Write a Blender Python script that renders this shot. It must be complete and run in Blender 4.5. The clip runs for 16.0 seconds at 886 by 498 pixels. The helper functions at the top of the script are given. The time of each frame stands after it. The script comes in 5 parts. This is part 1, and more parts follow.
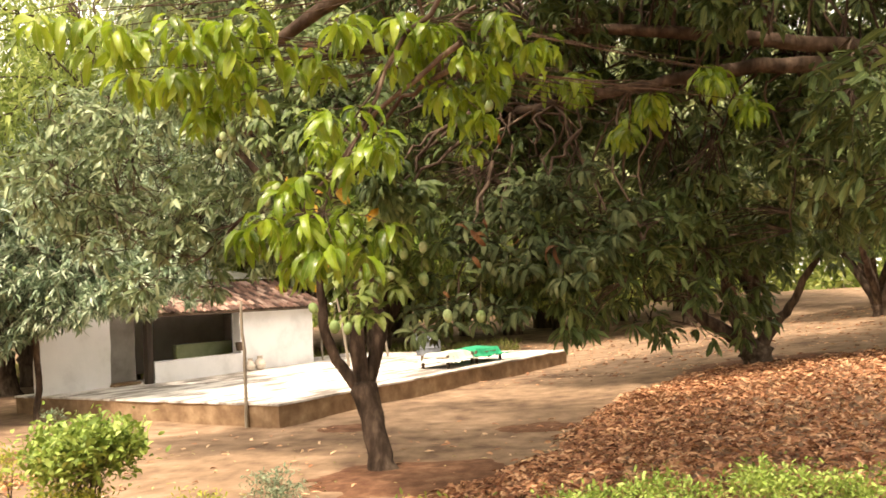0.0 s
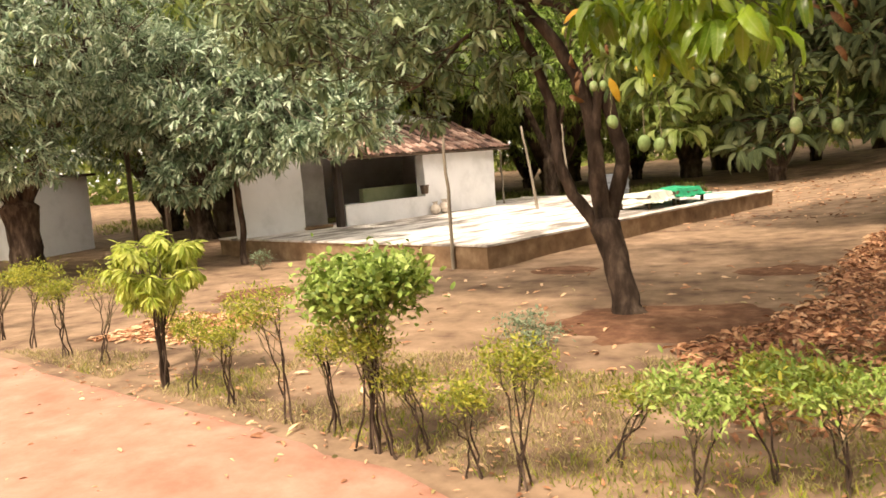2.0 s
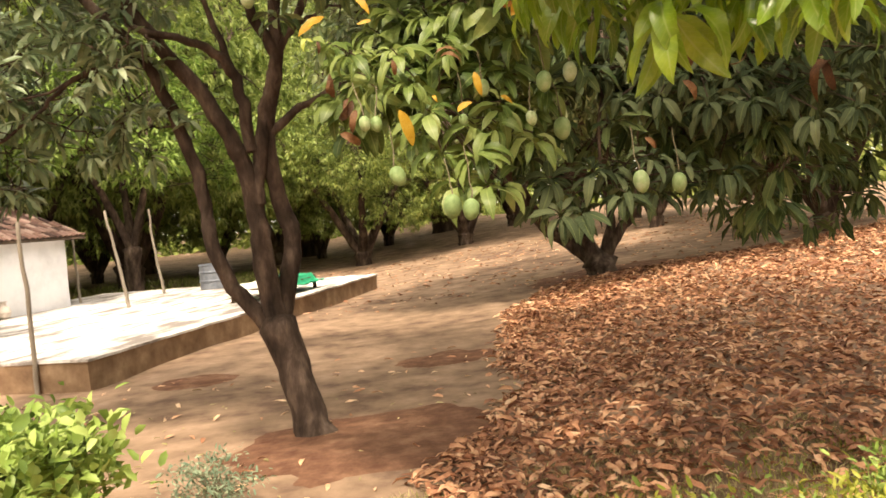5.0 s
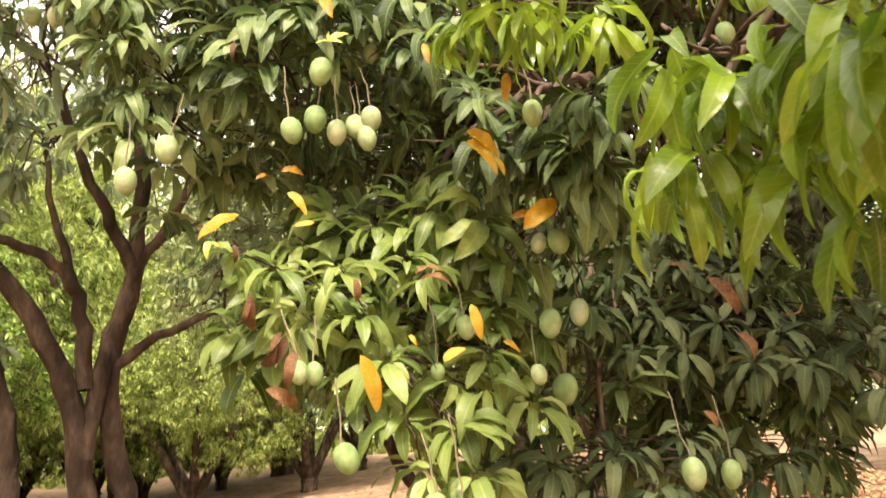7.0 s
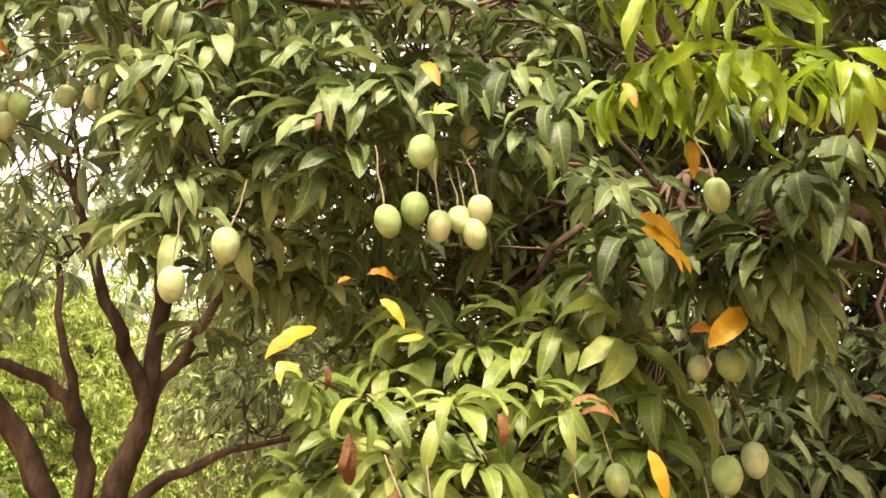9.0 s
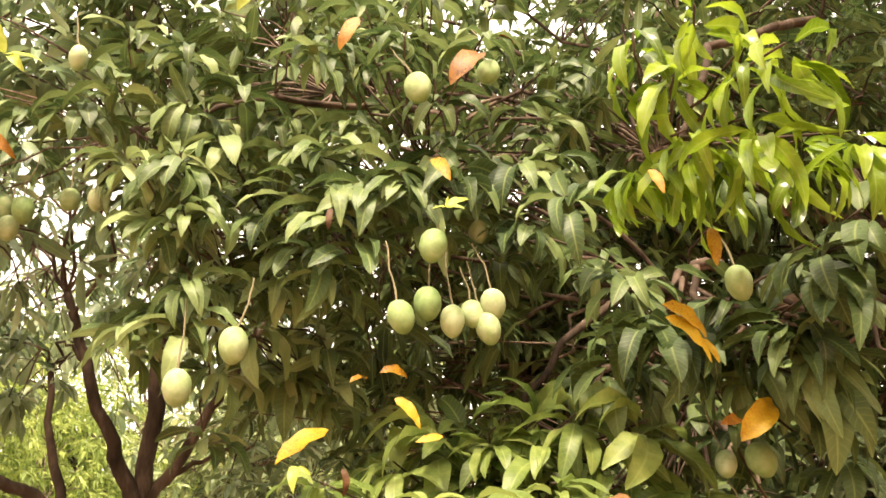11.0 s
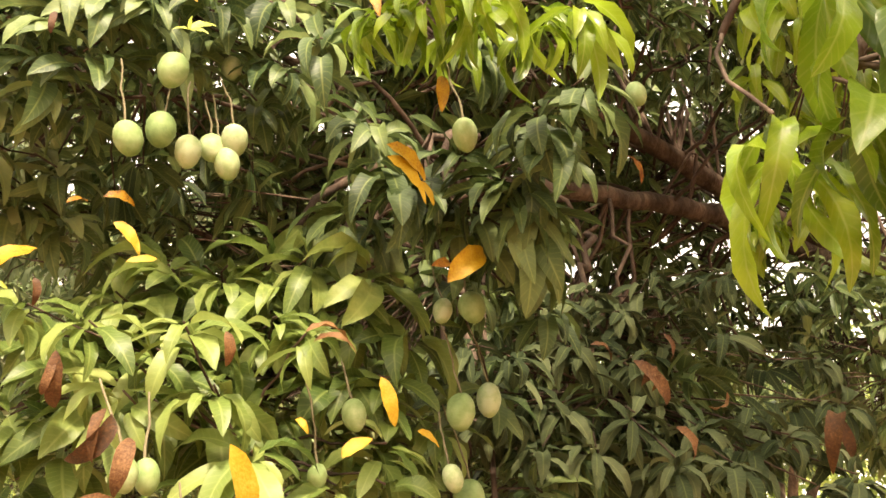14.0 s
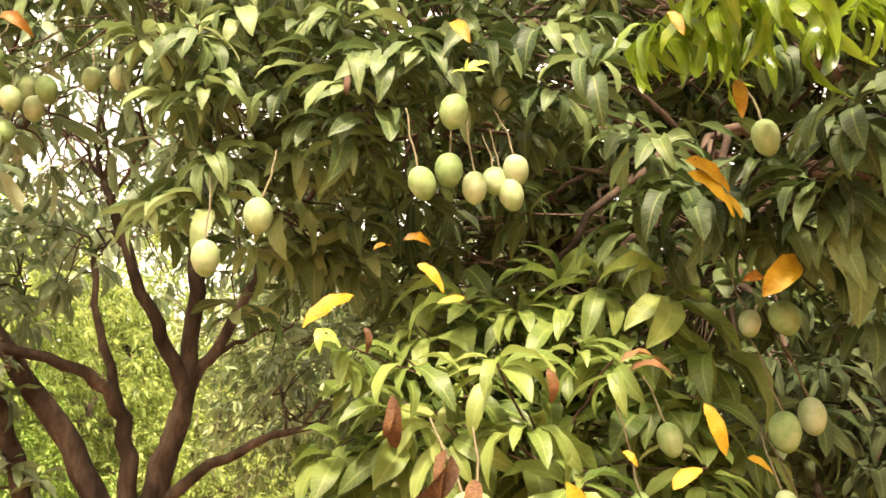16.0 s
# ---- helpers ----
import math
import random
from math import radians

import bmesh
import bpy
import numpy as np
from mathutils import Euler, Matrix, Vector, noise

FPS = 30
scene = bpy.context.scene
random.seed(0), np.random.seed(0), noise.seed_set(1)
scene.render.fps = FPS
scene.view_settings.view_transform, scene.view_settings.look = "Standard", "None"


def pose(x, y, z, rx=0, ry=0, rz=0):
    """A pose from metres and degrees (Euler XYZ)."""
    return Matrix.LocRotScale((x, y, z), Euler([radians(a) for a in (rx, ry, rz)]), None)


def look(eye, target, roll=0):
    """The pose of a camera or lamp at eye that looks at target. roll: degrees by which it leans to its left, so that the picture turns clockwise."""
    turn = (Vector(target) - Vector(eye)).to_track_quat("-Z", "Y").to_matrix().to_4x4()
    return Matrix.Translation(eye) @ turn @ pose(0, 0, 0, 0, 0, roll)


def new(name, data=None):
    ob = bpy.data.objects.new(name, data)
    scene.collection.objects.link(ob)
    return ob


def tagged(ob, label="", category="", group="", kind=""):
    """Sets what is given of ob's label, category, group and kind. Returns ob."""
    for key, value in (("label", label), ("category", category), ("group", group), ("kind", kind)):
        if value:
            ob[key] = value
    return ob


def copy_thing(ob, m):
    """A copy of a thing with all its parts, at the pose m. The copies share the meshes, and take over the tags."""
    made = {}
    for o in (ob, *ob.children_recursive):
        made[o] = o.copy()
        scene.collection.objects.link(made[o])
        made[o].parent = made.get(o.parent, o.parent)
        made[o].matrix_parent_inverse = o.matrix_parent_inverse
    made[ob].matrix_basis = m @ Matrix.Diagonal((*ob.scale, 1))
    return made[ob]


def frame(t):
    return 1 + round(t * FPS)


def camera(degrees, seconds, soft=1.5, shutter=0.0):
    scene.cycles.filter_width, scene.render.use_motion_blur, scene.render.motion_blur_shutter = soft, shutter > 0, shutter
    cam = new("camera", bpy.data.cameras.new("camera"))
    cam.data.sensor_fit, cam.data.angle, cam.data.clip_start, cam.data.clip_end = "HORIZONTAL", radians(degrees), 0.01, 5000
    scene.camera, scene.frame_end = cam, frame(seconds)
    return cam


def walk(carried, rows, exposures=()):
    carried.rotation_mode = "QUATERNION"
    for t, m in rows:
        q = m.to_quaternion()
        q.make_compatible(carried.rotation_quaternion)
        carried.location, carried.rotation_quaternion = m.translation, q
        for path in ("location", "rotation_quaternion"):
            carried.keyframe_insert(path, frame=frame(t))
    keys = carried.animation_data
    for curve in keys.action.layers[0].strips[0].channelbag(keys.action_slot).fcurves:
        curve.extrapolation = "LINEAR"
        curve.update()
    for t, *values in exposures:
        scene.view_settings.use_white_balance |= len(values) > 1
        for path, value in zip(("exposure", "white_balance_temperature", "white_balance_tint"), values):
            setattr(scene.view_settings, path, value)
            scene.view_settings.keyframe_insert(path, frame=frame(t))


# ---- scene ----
# ---------------------------------------------------------------- camera
cam = camera(57.2, 16.0, soft=1.6, shutter=0.2)
PATH = [
    (0, (0.828, 0.47, 2.138), (0.578, 2.45, 2.267), -3.2),
    (0.5, (0.478, 0.654, 2.088), (0.158, 2.627, 2.132), -3.7),
    (1, (0.18, 0.879, 2.03), (-0.24, 2.834, 1.972), -2.9),
    (1.5, (-0.162, 1.105, 1.982), (-0.656, 3.036, 1.816), -2.7),
    (2, (-0.524, 1.324, 1.974), (-1.145, 3.213, 1.756), -4.3),
    (2.5, (-0.788, 1.644, 1.98), (-1.391, 3.545, 1.827), -1.9),
    (3, (-0.981, 1.928, 1.965), (-1.332, 3.893, 1.848), -0.4),
    (3.5, (-1.182, 2.211, 1.956), (-1.286, 4.205, 1.841), -0.9),
    (4, (-1.382, 2.574, 1.948), (-1.267, 4.568, 1.846), 0.5),
    (4.2, (-1.475, 2.714, 1.945), (-1.287, 4.703, 1.851), -0.3),
    (6.3, (-1.891, 4.297, 2.082), (-1.154, 6.153, 2.191), -7.4),
    (6.5, (-1.892, 4.417, 2.128), (-1.108, 6.242, 2.365), -6.7),
    (7, (-1.844, 4.694, 2.177), (-1.032, 6.463, 2.636), -3.6),
    (7.5, (-1.947, 4.986, 2.193), (-1.14, 6.674, 2.9), -5.9),
    (8, (-1.892, 5.172, 2.285), (-1.125, 6.86, 3.034), -4.2),
    (10.3, (-1.981, 5.531, 2.335), (-1.178, 7.139, 3.211), -3.5),
    (10.5, (-1.974, 5.521, 2.329), (-1.16, 7.104, 3.241), -4.2),
    (11, (-1.968, 5.48, 2.336), (-1.187, 7.038, 3.319), -5.1),
    (11.5, (-2.004, 5.461, 2.339), (-1.345, 7.031, 3.388), -4.4),
    (12, (-2.019, 5.464, 2.336), (-1.379, 7.04, 3.388), -2.6),
    (12.5, (-1.98, 5.48, 2.289), (-1.14, 7.052, 3.196), -2.6),
    (13, (-1.898, 5.46, 2.245), (-0.858, 6.965, 3.052), -4.1),
    (13.5, (-1.84, 5.438, 2.226), (-0.655, 6.864, 2.976), -4.9),
    (14, (-1.803, 5.438, 2.202), (-0.572, 6.852, 2.898), -5.6),
    (14.5, (-1.833, 5.455, 2.228), (-0.701, 6.954, 2.915), -5.9),
    (15, (-1.894, 5.492, 2.26), (-0.907, 7.087, 2.957), -5.9),
    (15.5, (-1.924, 5.508, 2.28), (-1.068, 7.168, 2.994), -5.4),
    (16, (-1.919, 5.499, 2.281), (-1.193, 7.207, 3.026), -4.7),
]
walk(cam, [(t, look(eye, target, roll)) for t, eye, target, roll in PATH],
     exposures=[(0.0, 1.05, 7800, 14), (1.0, 1.02, 7800, 14), (1.6, 0.86, 7800, 14), (2.5, 0.62, 7600, 15), (3.4, 0.60, 7600, 15), (4.2, 0.82, 7600, 15), (6.5, 1.18, 7100, 10), (7.0, 1.5, 7500, 13), (8.0, 1.62, 8000, 14), (11.2, 1.58, 8100, 14), (12.0, 1.22, 8100, 14), (12.6, 1.16, 8100, 14), (13.2, 1.54, 8200, 14), (14.3, 1.68, 8200, 14), (15.0, 1.70, 8200, 14), (16.0, 1.7, 8200, 14)])

# ---------------------------------------------------------------- world and light
SUN_EL, SUN_AZ = radians(58), radians(-160)      # azimuth from north (+y) towards east (+x)
world = bpy.data.worlds.new("sky")
scene.world = world
world.use_nodes = True
wn = world.node_tree
sky = wn.nodes.new("ShaderNodeTexSky")
sky.sky_type, sky.sun_disc = "NISHITA", False
sky.sun_elevation, sky.sun_rotation = SUN_EL, SUN_AZ
sky.air_density, sky.dust_density, sky.ozone_density = 1.0, 6.0, 0.6
wn.links.new(sky.outputs[0], wn.nodes["Background"].inputs[0])
wn.nodes["Background"].inputs[1].default_value = 0.06
veil = wn.nodes.new("ShaderNodeBackground")          # thin bright cloud over the whole sky
veil.inputs[0].default_value, veil.inputs[1].default_value = (1.0, 0.97, 0.91, 1), 1.05
both = wn.nodes.new("ShaderNodeAddShader")
wn.links.new(wn.nodes["Background"].outputs[0], both.inputs[0])
wn.links.new(veil.outputs[0], both.inputs[1])
wn.links.new(both.outputs[0], wn.nodes["World Output"].inputs[0])
sun = new("sun", bpy.data.lights.new("sun", "SUN"))
sun.data.energy, sun.data.angle, sun.data.color = 3.4, radians(6), (1.0, 0.93, 0.82)
sun_from = Vector((math.sin(SUN_AZ) * math.cos(SUN_EL), math.cos(SUN_AZ) * math.cos(SUN_EL), math.sin(SUN_EL)))
sun.matrix_world = look(sun_from * 60, (0, 0, 0))


# ---------------------------------------------------------------- materials
def material(name, stops, scale=6.0, detail=6.0, rough=0.85, bump=0.3, bump_scale=40.0, spec=0.3, island=0.0,
             object_random=0.0, patch=None, coord="Object", translucent=0.0, metal=0.0, stretch=(1, 1, 1), veins=0.0):
    """Two scales of noise through a colour ramp, fine relief, and a shift per leaf or per piece."""
    m = bpy.data.materials.new(name)
    m.use_nodes = True
    nt = m.node_tree
    N, L = nt.nodes, nt.links
    bsdf = N["Principled BSDF"]
    tex = N.new("ShaderNodeTexCoord")
    mp = N.new("ShaderNodeMapping")
    mp.inputs["Scale"].default_value = stretch
    L.new(tex.outputs[coord], mp.inputs[0])
    n1 = N.new("ShaderNodeTexNoise")
    n1.inputs["Scale"].default_value, n1.inputs["Detail"].default_value, n1.inputs["Roughness"].default_value = scale, detail, 0.62
    L.new(mp.outputs[0], n1.inputs["Vector"])
    fac = n1.outputs["Fac"]

    def add(a, b_socket, amount):
        mul = N.new("ShaderNodeMath")
        mul.operation = "MULTIPLY_ADD"
        L.new(b_socket, mul.inputs[0])
        mul.inputs[1].default_value = amount
        L.new(a, mul.inputs[2])
        sub = N.new("ShaderNodeMath")
        sub.operation = "SUBTRACT"
        L.new(mul.outputs[0], sub.inputs[0])
        sub.inputs[1].default_value = amount / 2
        return sub.outputs[0]

    if island:
        geo = N.new("ShaderNodeNewGeometry")
        fac = add(fac, geo.outputs["Random Per Island"], island)
    if object_random:
        info = N.new("ShaderNodeObjectInfo")
        fac = add(fac, info.outputs["Random"], object_random)
    n2 = N.new("ShaderNodeTexNoise")
    n2.inputs["Scale"].default_value, n2.inputs["Detail"].default_value = scale * 0.13, 3.0
    L.new(mp.outputs[0], n2.inputs["Vector"])
    fac = add(fac, n2.outputs["Fac"], 0.45)
    ramp = N.new("ShaderNodeValToRGB")
    ramp.color_ramp.elements.remove(ramp.color_ramp.elements[1])
    for i, (p, c) in enumerate(stops):
        e = ramp.color_ramp.elements[0] if i == 0 else ramp.color_ramp.elements.new(p)
        e.position, e.color = p, (*c, 1)
    L.new(fac, ramp.inputs[0])
    colour = ramp.outputs[0]
    vein_height = None
    if veins:
        sep = N.new("ShaderNodeSeparateXYZ")
        L.new(tex.outputs["UV"], sep.inputs[0])
        rib = N.new("ShaderNodeMapRange")               # the pale midrib
        rib.inputs["From Min"].default_value, rib.inputs["From Max"].default_value = 0.86, 0.97
        L.new(sep.outputs["Y"], rib.inputs["Value"])
        side = N.new("ShaderNodeMath")                  # side veins that slant forward
        side.operation = "MULTIPLY_ADD"
        L.new(sep.outputs["Y"], side.inputs[0])
        side.inputs[1].default_value = -9.0
        run = N.new("ShaderNodeMath")
        run.operation = "MULTIPLY"
        L.new(sep.outputs["X"], run.inputs[0])
        run.inputs[1].default_value = -75.0
        L.new(run.outputs[0], side.inputs[2])
        wave = N.new("ShaderNodeMath")
        wave.operation = "SINE"
        L.new(side.outputs[0], wave.inputs[0])
        vein = N.new("ShaderNodeMapRange")
        vein.inputs["From Min"].default_value, vein.inputs["From Max"].default_value = 0.7, 1.0
        vein.inputs["To Max"].default_value = 0.35
        L.new(wave.outputs[0], vein.inputs["Value"])
        top = N.new("ShaderNodeMath")
        top.operation = "MAXIMUM"
        L.new(rib.outputs[0], top.inputs[0])
        L.new(vein.outputs[0], top.inputs[1])
        gain = N.new("ShaderNodeMath")
        gain.operation = "MULTIPLY"
        L.new(top.outputs[0], gain.inputs[0])
        gain.inputs[1].default_value = veins
        mixc = N.new("ShaderNodeMix")
        mixc.data_type = "RGBA"
        L.new(gain.outputs[0], mixc.inputs["Factor"])
        L.new(colour, mixc.inputs[6])
        mixc.inputs[7].default_value = (0.36, 0.42, 0.14, 1)
        colour = mixc.outputs[2]
        vein_height = top.outputs[0]
    L.new(colour, bsdf.inputs["Base Color"])
    bsdf.inputs["Roughness"].default_value = rough
    bsdf.inputs["Metallic"].default_value = metal
    bsdf.inputs["Specular IOR Level"].default_value = spec
    if bump:
        n3 = N.new("ShaderNodeTexNoise")
        n3.inputs["Scale"].default_value, n3.inputs["Detail"].default_value = bump_scale, 5.0
        L.new(mp.outputs[0], n3.inputs["Vector"])
        bp = N.new("ShaderNodeBump")
        bp.inputs["Strength"].default_value, bp.inputs["Distance"].default_value = bump, 0.02
        L.new(n3.outputs["Fac"], bp.inputs["Height"])
        L.new(bp.outputs[0], bsdf.inputs["Normal"])
    if translucent:
        tr = N.new("ShaderNodeBsdfTranslucent")
        mix = N.new("ShaderNodeMixShader")
        mix.inputs[0].default_value = translucent
        L.new(colour, tr.inputs[0])
        L.new(bsdf.outputs[0], mix.inputs[1])
        L.new(tr.outputs[0], mix.inputs[2])
        L.new(mix.outputs[0], N["Material Output"].inputs["Surface"])
    return m


M_SOIL = material("soil", [(0.20, (0.085, 0.052, 0.036)), (0.36, (0.15, 0.095, 0.066)), (0.48, (0.225, 0.15, 0.098)), (0.60, (0.29, 0.195, 0.13)), (0.8, (0.40, 0.285, 0.20))],
                  scale=1.9, detail=12, rough=0.95, bump=0.6, bump_scale=9, spec=0.1)
M_BASIN = material("dark_red_soil", [(0.25, (0.08, 0.035, 0.022)), (0.5, (0.15, 0.075, 0.045)), (0.75, (0.25, 0.14, 0.085))], scale=5, detail=12, rough=0.95, bump=0.8, bump_scale=16, spec=0.1)
M_ROAD = material("road_sand", [(0.3, (0.30, 0.145, 0.100)), (0.5, (0.37, 0.195, 0.142)), (0.7, (0.44, 0.25, 0.19))],
                  scale=2.2, detail=10, rough=0.95, bump=0.35, bump_scale=14, spec=0.1)
M_DRY = material("dry_leaf", [(0.1, (0.195, 0.080, 0.042)), (0.4, (0.43, 0.200, 0.106)), (0.62, (0.65, 0.36, 0.20)), (0.9, (0.80, 0.56, 0.355))],
                 scale=9, island=0.75, object_random=0.3, rough=0.7, bump=0.2, bump_scale=60, translucent=0.12)
M_BARK = material("mango_bark", [(0.25, (0.018, 0.013, 0.010)), (0.45, (0.058, 0.040, 0.030)), (0.60, (0.120, 0.085, 0.064)), (0.78, (0.25, 0.195, 0.15))],
                  scale=7, rough=0.95, bump=1.0, bump_scale=26, spec=0.1, stretch=(1, 1, 0.35))
M_TWIG = material("twig", [(0.3, (0.10, 0.085, 0.05)), (0.7, (0.22, 0.19, 0.11))], scale=20, rough=0.9, bump=0.2)
M_LEAF = material("mango_leaf", [(0.1, (0.036, 0.068, 0.024)), (0.45, (0.096, 0.148, 0.052)), (0.75, (0.185, 0.242, 0.094)), (1.0, (0.31, 0.36, 0.165))],
                  scale=4, island=0.7, object_random=0.3, rough=0.48, bump=0.1, bump_scale=90, spec=0.30, veins=0.4, translucent=0.30)
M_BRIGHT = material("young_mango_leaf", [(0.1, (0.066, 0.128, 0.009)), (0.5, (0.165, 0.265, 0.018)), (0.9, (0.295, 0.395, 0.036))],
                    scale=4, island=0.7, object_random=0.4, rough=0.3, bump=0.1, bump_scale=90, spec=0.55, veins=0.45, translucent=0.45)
# dusty leaf, paled further: haze and sky sheen are put into the colour
M_GREY = material("dusty_hazy_leaf", [(0.1, (0.070, 0.120, 0.062)), (0.45, (0.235, 0.325, 0.20)), (0.75, (0.46, 0.55, 0.385)), (1.0, (0.68, 0.73, 0.55))],
                  scale=4, island=0.8, rough=0.36, bump=0.1, bump_scale=90, spec=0.5, translucent=0.28)
# dusty leaf of the forked tree, its colour also paled for haze
M_PALE = material("pale_hazy_dusty_leaf", [(0.1, (0.062, 0.100, 0.044)), (0.45, (0.165, 0.235, 0.120)), (0.75, (0.31, 0.38, 0.215)), (1.0, (0.48, 0.54, 0.35))],
                  scale=4, island=0.7, rough=0.42, bump=0.1, bump_scale=90, spec=0.4, veins=0.3, translucent=0.3)
# mango leaf again, lightened: sunlight on the low boughs is in the colour
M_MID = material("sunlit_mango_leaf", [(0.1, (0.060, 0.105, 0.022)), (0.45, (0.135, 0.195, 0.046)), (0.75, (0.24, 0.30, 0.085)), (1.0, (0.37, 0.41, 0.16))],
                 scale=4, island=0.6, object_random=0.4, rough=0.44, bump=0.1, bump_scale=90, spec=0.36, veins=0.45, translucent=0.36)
# mango leaf lightened in colour to stand for light on the broad crown
M_LIGHTENED = material("lightened_mango_leaf", [(0.1, (0.064, 0.100, 0.036)), (0.45, (0.172, 0.225, 0.088)), (0.75, (0.31, 0.365, 0.160)), (1.0, (0.48, 0.51, 0.27))],
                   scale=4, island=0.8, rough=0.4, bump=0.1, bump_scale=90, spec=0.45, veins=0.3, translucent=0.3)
# fresh green, lightened so the colour holds the sunlight on this crown
M_FRESH = material("fresh_green_leaf", [(0.1, (0.070, 0.125, 0.020)), (0.45, (0.175, 0.275, 0.050)), (0.75, (0.30, 0.41, 0.095)), (1.0, (0.46, 0.54, 0.18))],
                   scale=3, island=0.8, rough=0.45, bump=0, spec=0.35, translucent=0.45)
# mango leaf again, darkened: canopy shade is put into the colour
M_SHADED = material("shaded_mango_leaf", [(0.1, (0.022, 0.042, 0.013)), (0.45, (0.059, 0.096, 0.030)), (0.75, (0.116, 0.162, 0.056)), (1.0, (0.20, 0.24, 0.092))],
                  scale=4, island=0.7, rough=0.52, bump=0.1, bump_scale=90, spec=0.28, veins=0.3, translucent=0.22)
# dull grey-green leaf, darkened further so its colour carries the shade
M_DULL_SHADE = material("dull_shaded_leaf", [(0.1, (0.020, 0.033, 0.014)), (0.45, (0.050, 0.069, 0.031)), (0.75, (0.090, 0.112, 0.054)), (1.0, (0.16, 0.18, 0.092))],
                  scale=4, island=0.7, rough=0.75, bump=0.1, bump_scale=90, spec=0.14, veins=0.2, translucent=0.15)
# far leaves with sun glow and haze put into their colour
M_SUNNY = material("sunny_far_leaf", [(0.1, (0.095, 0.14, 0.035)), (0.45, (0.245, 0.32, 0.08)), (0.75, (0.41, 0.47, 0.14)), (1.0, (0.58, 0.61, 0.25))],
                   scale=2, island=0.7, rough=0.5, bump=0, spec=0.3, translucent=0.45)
M_RUST = material("rust_leaf", [(0.2, (0.035, 0.016, 0.006)), (0.5, (0.095, 0.040, 0.013)), (0.9, (0.24, 0.125, 0.05))], scale=26, object_random=0.5, rough=0.65, bump=0.2, translucent=0.15)
M_YELLOW = material("yellow_leaf", [(0.26, (0.10, 0.04, 0.008)), (0.34, (0.29, 0.135, 0.010)), (0.6, (0.39, 0.23, 0.016)), (0.9, (0.45, 0.315, 0.05))],
                    scale=26, object_random=0.4, rough=0.5, bump=0.15, translucent=0.2)
M_ORANGE = material("orange_leaf", [(0.25, (0.07, 0.025, 0.006)), (0.4, (0.20, 0.075, 0.009)), (0.65, (0.31, 0.135, 0.014)), (0.9, (0.40, 0.23, 0.035))],
                    scale=26, object_random=0.6, rough=0.5, bump=0.15, translucent=0.2)
M_FRUIT = material("mango_skin", [(0.2, (0.115, 0.175, 0.060)), (0.42, (0.18, 0.26, 0.098)), (0.58, (0.24, 0.315, 0.14)), (0.8, (0.36, 0.41, 0.24))],
                   scale=22, object_random=0.45, rough=0.62, bump=0.04, bump_scale=150)
M_WHITE = material("whitewash", [(0.2, (0.58, 0.58, 0.58)), (0.5, (0.79, 0.79, 0.80)), (0.8, (0.85, 0.85, 0.86))], scale=1.2, rough=0.95, bump=0.25, bump_scale=14)
M_MUD = material("mud_plaster", [(0.25, (0.12, 0.07, 0.04)), (0.5, (0.235, 0.15, 0.088)), (0.75, (0.38, 0.27, 0.17))], scale=2.6, rough=0.95, bump=0.5, bump_scale=12)
M_SLAB = material("threshing_floor", [(0.38, (0.20, 0.175, 0.155)), (0.46, (0.42, 0.38, 0.35)), (0.53, (0.66, 0.62, 0.58)), (0.70, (0.78, 0.75, 0.72))], scale=1.7, detail=9, rough=0.9, bump=0.2, stretch=(0.5, 1.6, 1))
M_WALL_SHADE = material("shaded_wall_grey", [(0.3, (0.22, 0.205, 0.19)), (0.7, (0.36, 0.34, 0.32))], scale=2, rough=0.95, bump=0.3)
M_WOOD = material("old_wood", [(0.3, (0.05, 0.035, 0.025)), (0.7, (0.16, 0.11, 0.075))], scale=8, rough=0.85, bump=0.4, stretch=(1, 1, 0.2))
M_DOOR = material("dark_door_wood", [(0.3, (0.022, 0.016, 0.013)), (0.7, (0.065, 0.048, 0.038))], scale=8, rough=0.85, bump=0.4, stretch=(1, 1, 0.2))
M_POLE = material("bamboo_pole", [(0.3, (0.15, 0.12, 0.09)), (0.7, (0.32, 0.275, 0.215))], scale=6, rough=0.8, bump=0.3, stretch=(1, 1, 0.2))
M_TILE = material("clay_tile", [(0.2, (0.08, 0.05, 0.042)), (0.5, (0.26, 0.145, 0.11)), (0.8, (0.46, 0.32, 0.26))], scale=3, object_random=0.7, island=0.5, rough=0.9, bump=0.4)
M_ROOM_SHADE = material("room_shade", [(0.3, (0.03, 0.026, 0.022)), (0.7, (0.07, 0.06, 0.05))], scale=2, rough=0.95, bump=0.2)
M_SHRUB = material("shrub_leaf", [(0.1, (0.100, 0.160, 0.032)), (0.5, (0.235, 0.335, 0.066)), (0.9, (0.42, 0.51, 0.16))], scale=6, island=0.7, rough=0.45, bump=0, translucent=0.3)
M_HEDGE = material("hedge_leaf", [(0.1, (0.13, 0.17, 0.025)), (0.5, (0.27, 0.30, 0.04)), (0.9, (0.46, 0.44, 0.08))], scale=6, island=0.8, rough=0.5, bump=0, translucent=0.35)
M_WEED = material("bluish_weed", [(0.1, (0.12, 0.18, 0.11)), (0.5, (0.22, 0.30, 0.19)), (0.9, (0.36, 0.43, 0.28))], scale=6, island=0.7, rough=0.6, bump=0, translucent=0.3)
